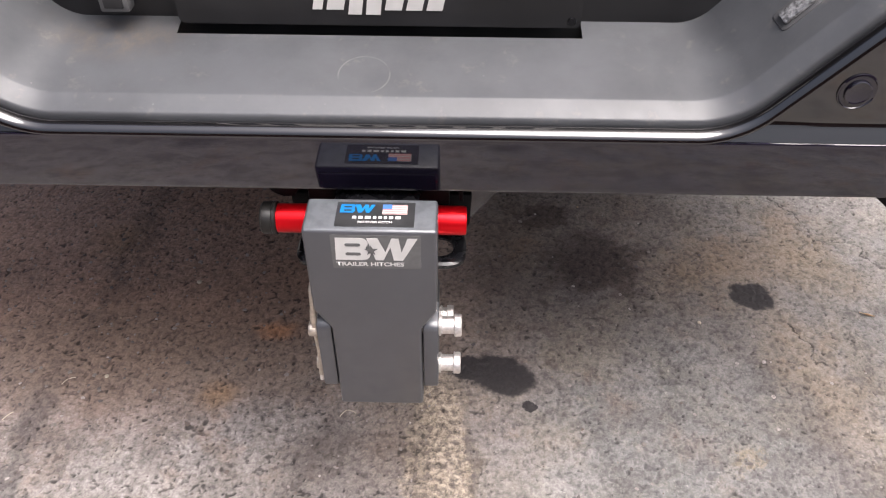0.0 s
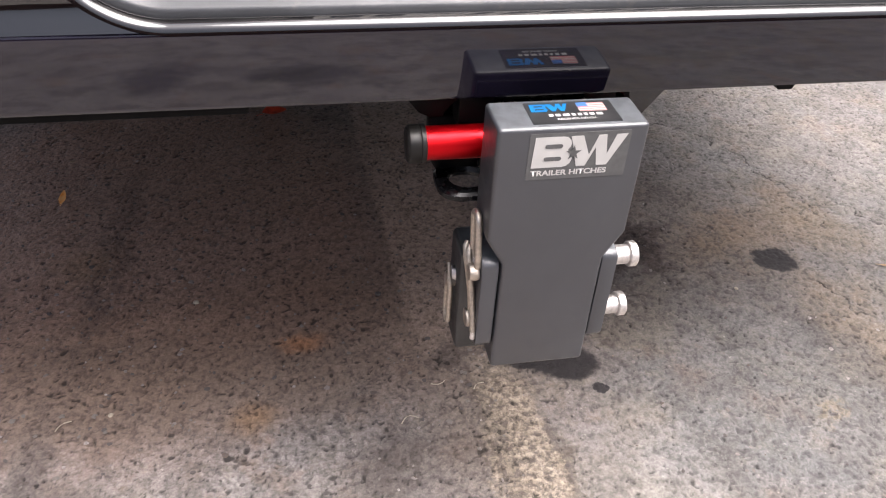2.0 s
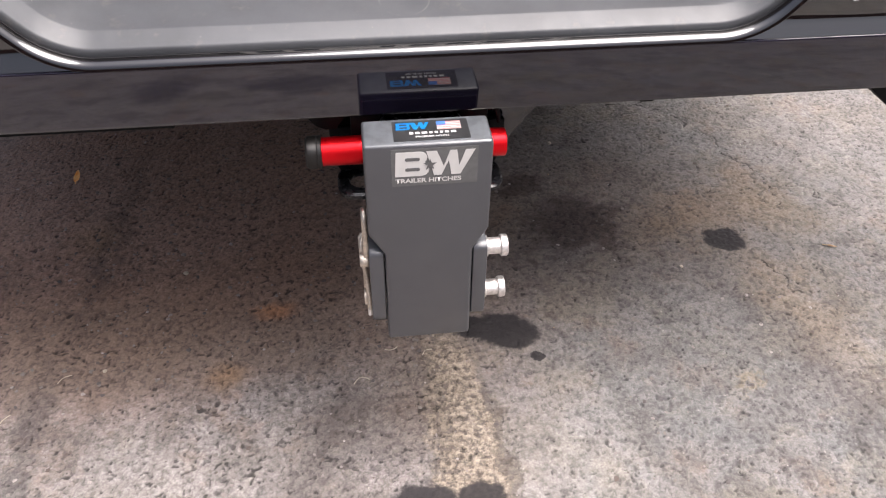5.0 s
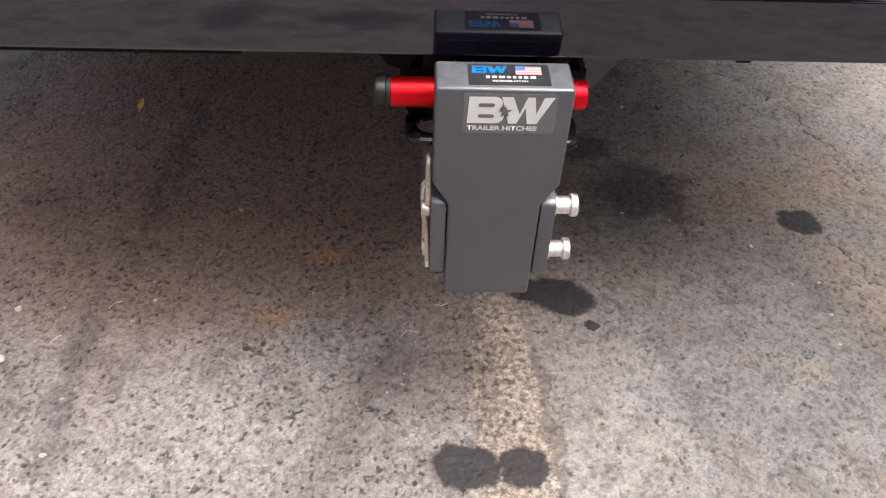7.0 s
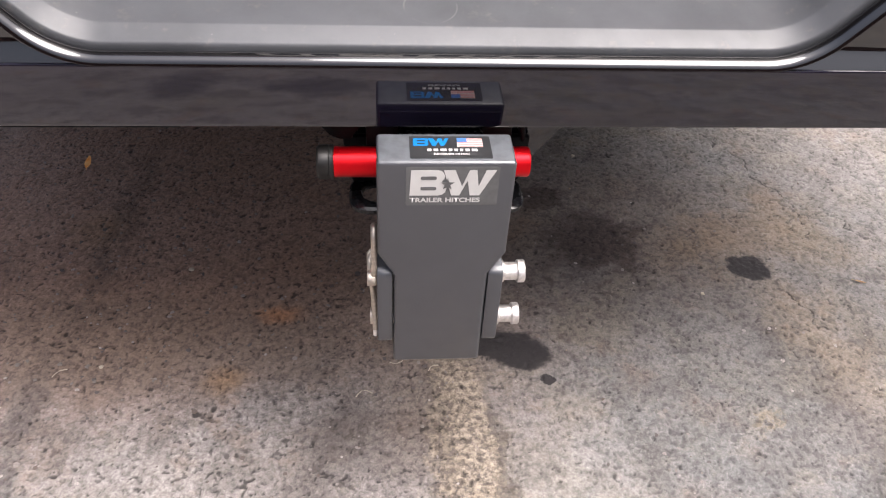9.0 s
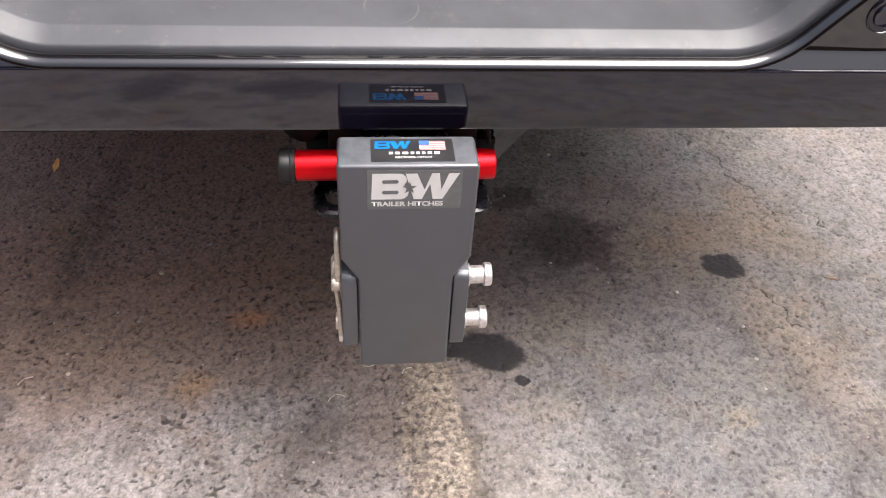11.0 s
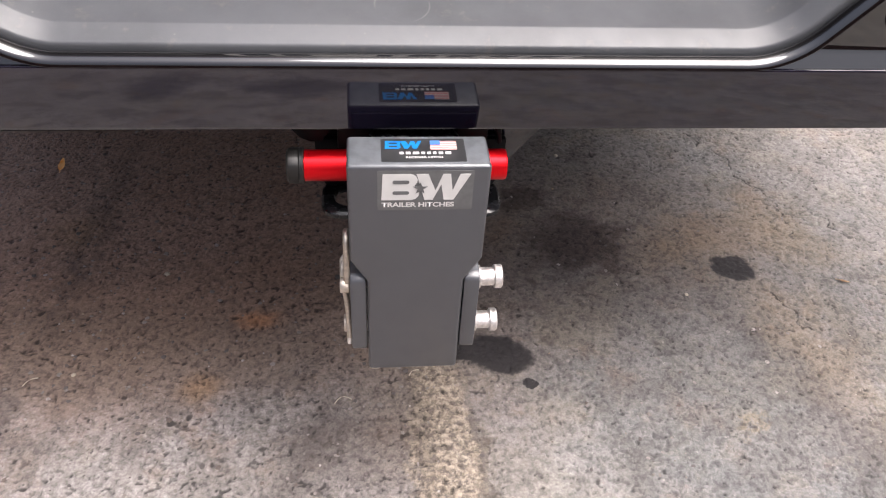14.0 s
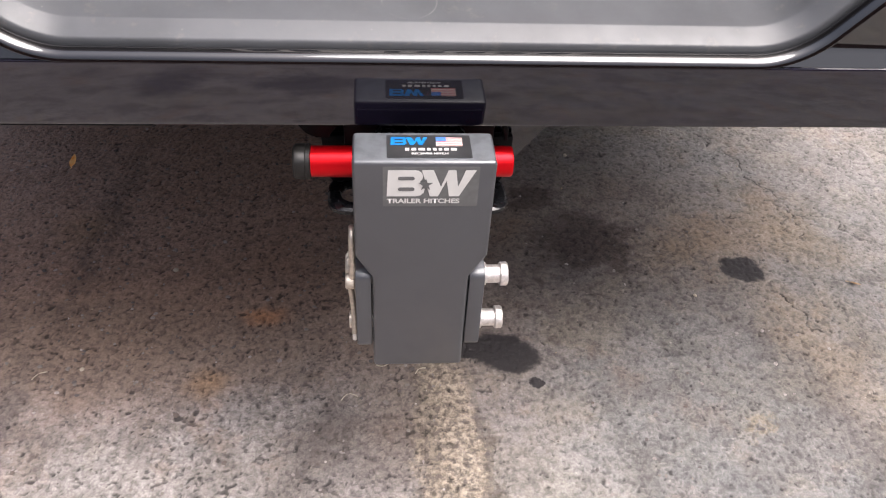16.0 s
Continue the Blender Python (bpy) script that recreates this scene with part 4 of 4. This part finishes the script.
zt, zb = 0.4836, 0.4606
block = [(-0.0272, zb), (-0.0060, zb)] + arc(-0.0060, zb + 0.0062, 0.0062, -90, 60, 5) + arc(-0.0068, zt - 0.0055, 0.0055, -50, 90, 5) + [(-0.0262, zt)]
flat_shape("mark_block", block, FY - 0.0003, M_WHITE, front, "white block shape")
for zz in (0.4767, 0.4672):
    flat_shape("mark_slot", rounded(-0.0192, -0.0072, zz - 0.0015, zz + 0.0015, 0.0014, 3), FY - 0.0006, M_LABEL, front)
zig = [(-0.0022, zt), (0.0062, zt), (0.0118, 0.4690), (0.0168, zt), (0.0222, zt), (0.0242, 0.4690), (0.0292, zt), (0.0368, zt), (0.0252, zb), (0.0180, zb), (0.0158, 0.4745), (0.0100, zb), (0.0040, zb)]
flat_shape("mark_wedge", zig, FY - 0.00032, M_WHITE, front, "white slanted wedges")
star = []
for i in range(10):
    r = 0.0056 if i % 2 == 0 else 0.0022
    star.append((0.0008 + r * math.sin(math.pi * i / 5), 0.4712 + r * math.cos(math.pi * i / 5)))
flat_shape("mark_star", star, FY - 0.0008, M_LABEL, front, "grey star")
wr = lettering("words", "TRAILER HITCHES", M_WHITE, Matrix.Translation((-0.0006, FY - 0.0004, 0.4565)) @ Matrix.Rotation(radians(90), 4, "X"), 0.0043, 0.0530)
wr.parent = front

# top label: black, blue mark, small flag, two lines
TZ = HT + 0.0003
top = hpart("top_label", prism(rounded(-0.0270, 0.0340, 0.4432, 0.4722, 0.001), "xy", HT - 0.001, TZ), M_LABEL_BLACK, "black label with a blue mark and a small flag")


def top_shape(name, outline, lift, material, label=""):
    moved = [(x + 0.0030, 0.4432 + (y - 0.4440) * 1.13) for x, y in outline]
    return hpart(name, prism(moved, "xy", TZ + lift - 0.0001, TZ + lift), material, label, None, top)


by0, by1 = 0.4580, 0.4668
top_shape("mark_block", [(-0.0272, by0), (-0.0170, by0), (-0.0155, by0 + 0.002), (-0.0162, by0 + 0.0045), (-0.0155, by1 - 0.001), (-0.0168, by1), (-0.0268, by1)], 0.0003, M_BLUE, "blue block shape")
top_shape("mark_wedge", [(-0.0158, by1), (-0.0120, by1), (-0.0098, by0 + 0.0042), (-0.0082, by1), (-0.0055, by1), (-0.0048, by0 + 0.0042), (-0.0030, by1), (-0.0002, by1), (-0.0042, by0), (-0.0068, by0), (-0.0080, by0 + 0.005), (-0.0105, by0), (-0.0130, by0)], 0.0003, M_BLUE)
for z0 in (by0 + 0.0016, by0 + 0.0052):
    top_shape("mark_slot", [(-0.0242, z0), (-0.0182, z0), (-0.0182, z0 + 0.0015), (-0.0242, z0 + 0.0015)], 0.0005, M_LABEL_BLACK)
flag = top_shape("flag", rounded(0.0058, 0.0250, 0.4567, 0.4667, 0.0003, 2), 0.0003, M_WHITE, "small striped flag")
for i in range(5):
    z0 = 0.4567 + i * 0.0021
    top_shape("stripe", [(0.0060, z0 + 0.0001), (0.0248, z0 + 0.0001), (0.0248, z0 + 0.0011), (0.0060, z0 + 0.0011)], 0.0005, M_PINK)
top_shape("canton", [(0.0058, 0.4618), (0.0132, 0.4618), (0.0132, 0.4667), (0.0058, 0.4667)], 0.0007, M_NAVY)
x = -0.0168
for w in (0.0046, 0.0050, 0.0062, 0.0042, 0.0042, 0.0040, 0.0048, 0.0058):
    top_shape("word_bar", [(x, 0.4519), (x + w - 0.0017, 0.4519), (x + w - 0.0017, 0.4546), (x, 0.4546)], 0.0003, M_WHITE)
    x += w
wr = lettering("words", "RECEIVER HITCH", M_WHITE, Matrix.Translation((0.0038, 0.4482, TZ + 0.0003)), 0.0024, 0.0262)
wr.parent = top


# ---- leaves and litter ----
def leaf(name, x, y, length, width, turn, material, label, curl=0.35, tilt=0):
    """A dry leaf with a folded midrib and a short stalk."""
    bm = bmesh.new()
    n = 9
    rows = []
    for i in range(n + 1):
        f = i / n
        w = width * 0.5 * math.sin(math.pi * min(1, f * 0.95 + 0.03)) ** 0.8 * (1 + 0.12 * math.sin(7 * f))
        lift = 0.002 + curl * length * (f - 0.5) ** 2
        rows.append([bm.verts.new((length * (f - 0.5), v * w, lift + abs(v) * w * 0.45)) for v in (-1, -0.5, 0, 0.5, 1)])
    for p, q in zip(rows, rows[1:]):
        for j in range(4):
            bm.faces.new((p[j], p[j + 1], q[j + 1], q[j]))
    bmesh.ops.solidify(bm, geom=bm.faces[:], thickness=0.0004)
    wire([(-length * 0.5, 0, 0.003), (-length * 0.62, 0.001, 0.0025), (-length * 0.75, 0.003, 0.001)], 0.0005, steps=6, bm=bm)
    ob = part(name, bm, material, None, "", 60)
    ob.matrix_world = pose(x, y, 0.0004 + tilt * 0.0075, 0, -tilt * 42, turn)
    return tagged(ob, label, "leaf")


leaf("fallen_leaf", -0.557, 1.131, 0.023, 0.012, 68, M_LEAF_Y, "dry orange-yellow leaf curled on the asphalt", 0.5, 1)
leaf("fallen_leaf", 0.702, 0.810, 0.017, 0.005, -20, M_LEAF_T, "tiny dry brown leaf shred on the asphalt", 0.2)
leaf("fallen_leaf", -0.225, 1.395, 0.046, 0.036, 12, M_LEAF_R, "red-brown fallen leaf on the dark asphalt")
leaf("fallen_leaf", -0.771, 0.965, 0.036, 0.017, 20, M_LEAF_R, "red-brown fallen leaf on damp asphalt")


def straw(x, y, size, turn, bend):
    pts = [(size * (f - 0.5), bend * size * math.sin(math.pi * f), 0.0012 + 0.0015 * f) for f in (0, 0.2, 0.4, 0.6, 0.8, 1.0)]
    ob = part("straw", wire(pts, 0.0007, steps=6), M_TWIG, None, "", 60)
    ob.matrix_world = pose(x, y, 0, 0, 0, turn)
    return tagged(ob, "short pale curled straw lying on the asphalt", "straw", "straws on the asphalt")


for x, y, size, turn, bend in ((-0.073, 0.612, 0.022, 12, 0.35), (-0.47, 0.66, 0.020, 35, 0.2), (-0.53, 0.60, 0.016, 50, 0.1), (-0.03, 0.668, 0.018, 5, -0.2), (0.02, 0.655, 0.016, 30, 0.25)):
    straw(x, y, size, turn, bend)


def pebble(x, y, r):
    bm = bmesh.new()
    bmesh.ops.create_icosphere(bm, subdivisions=2, radius=r)
    for v in bm.verts:
        v.co *= 1 + 0.35 * noise.noise(v.co * (1.2 / r) + Vector((x * 50, y * 50, 0)))
        v.co.z *= 0.6
    ob = part("pebble", bm, M_TWIG, None, "", 60)
    ob.location = (x, y, r * 0.45)
    return tagged(ob, "small pale stone lying on the asphalt", "pebble", "loose pale stones")


for x, y, r in ((-0.596, 0.651, 0.005), (-0.587, 0.567, 0.006), (-0.336, 0.858, 0.004), (-0.19, 0.365, 0.004), (0.44, 0.79, 0.003), (-0.42, 0.67, 0.003), (0.31, 1.16, 0.004), (0.12, 0.345, 0.003)):
    pebble(x, y, r)
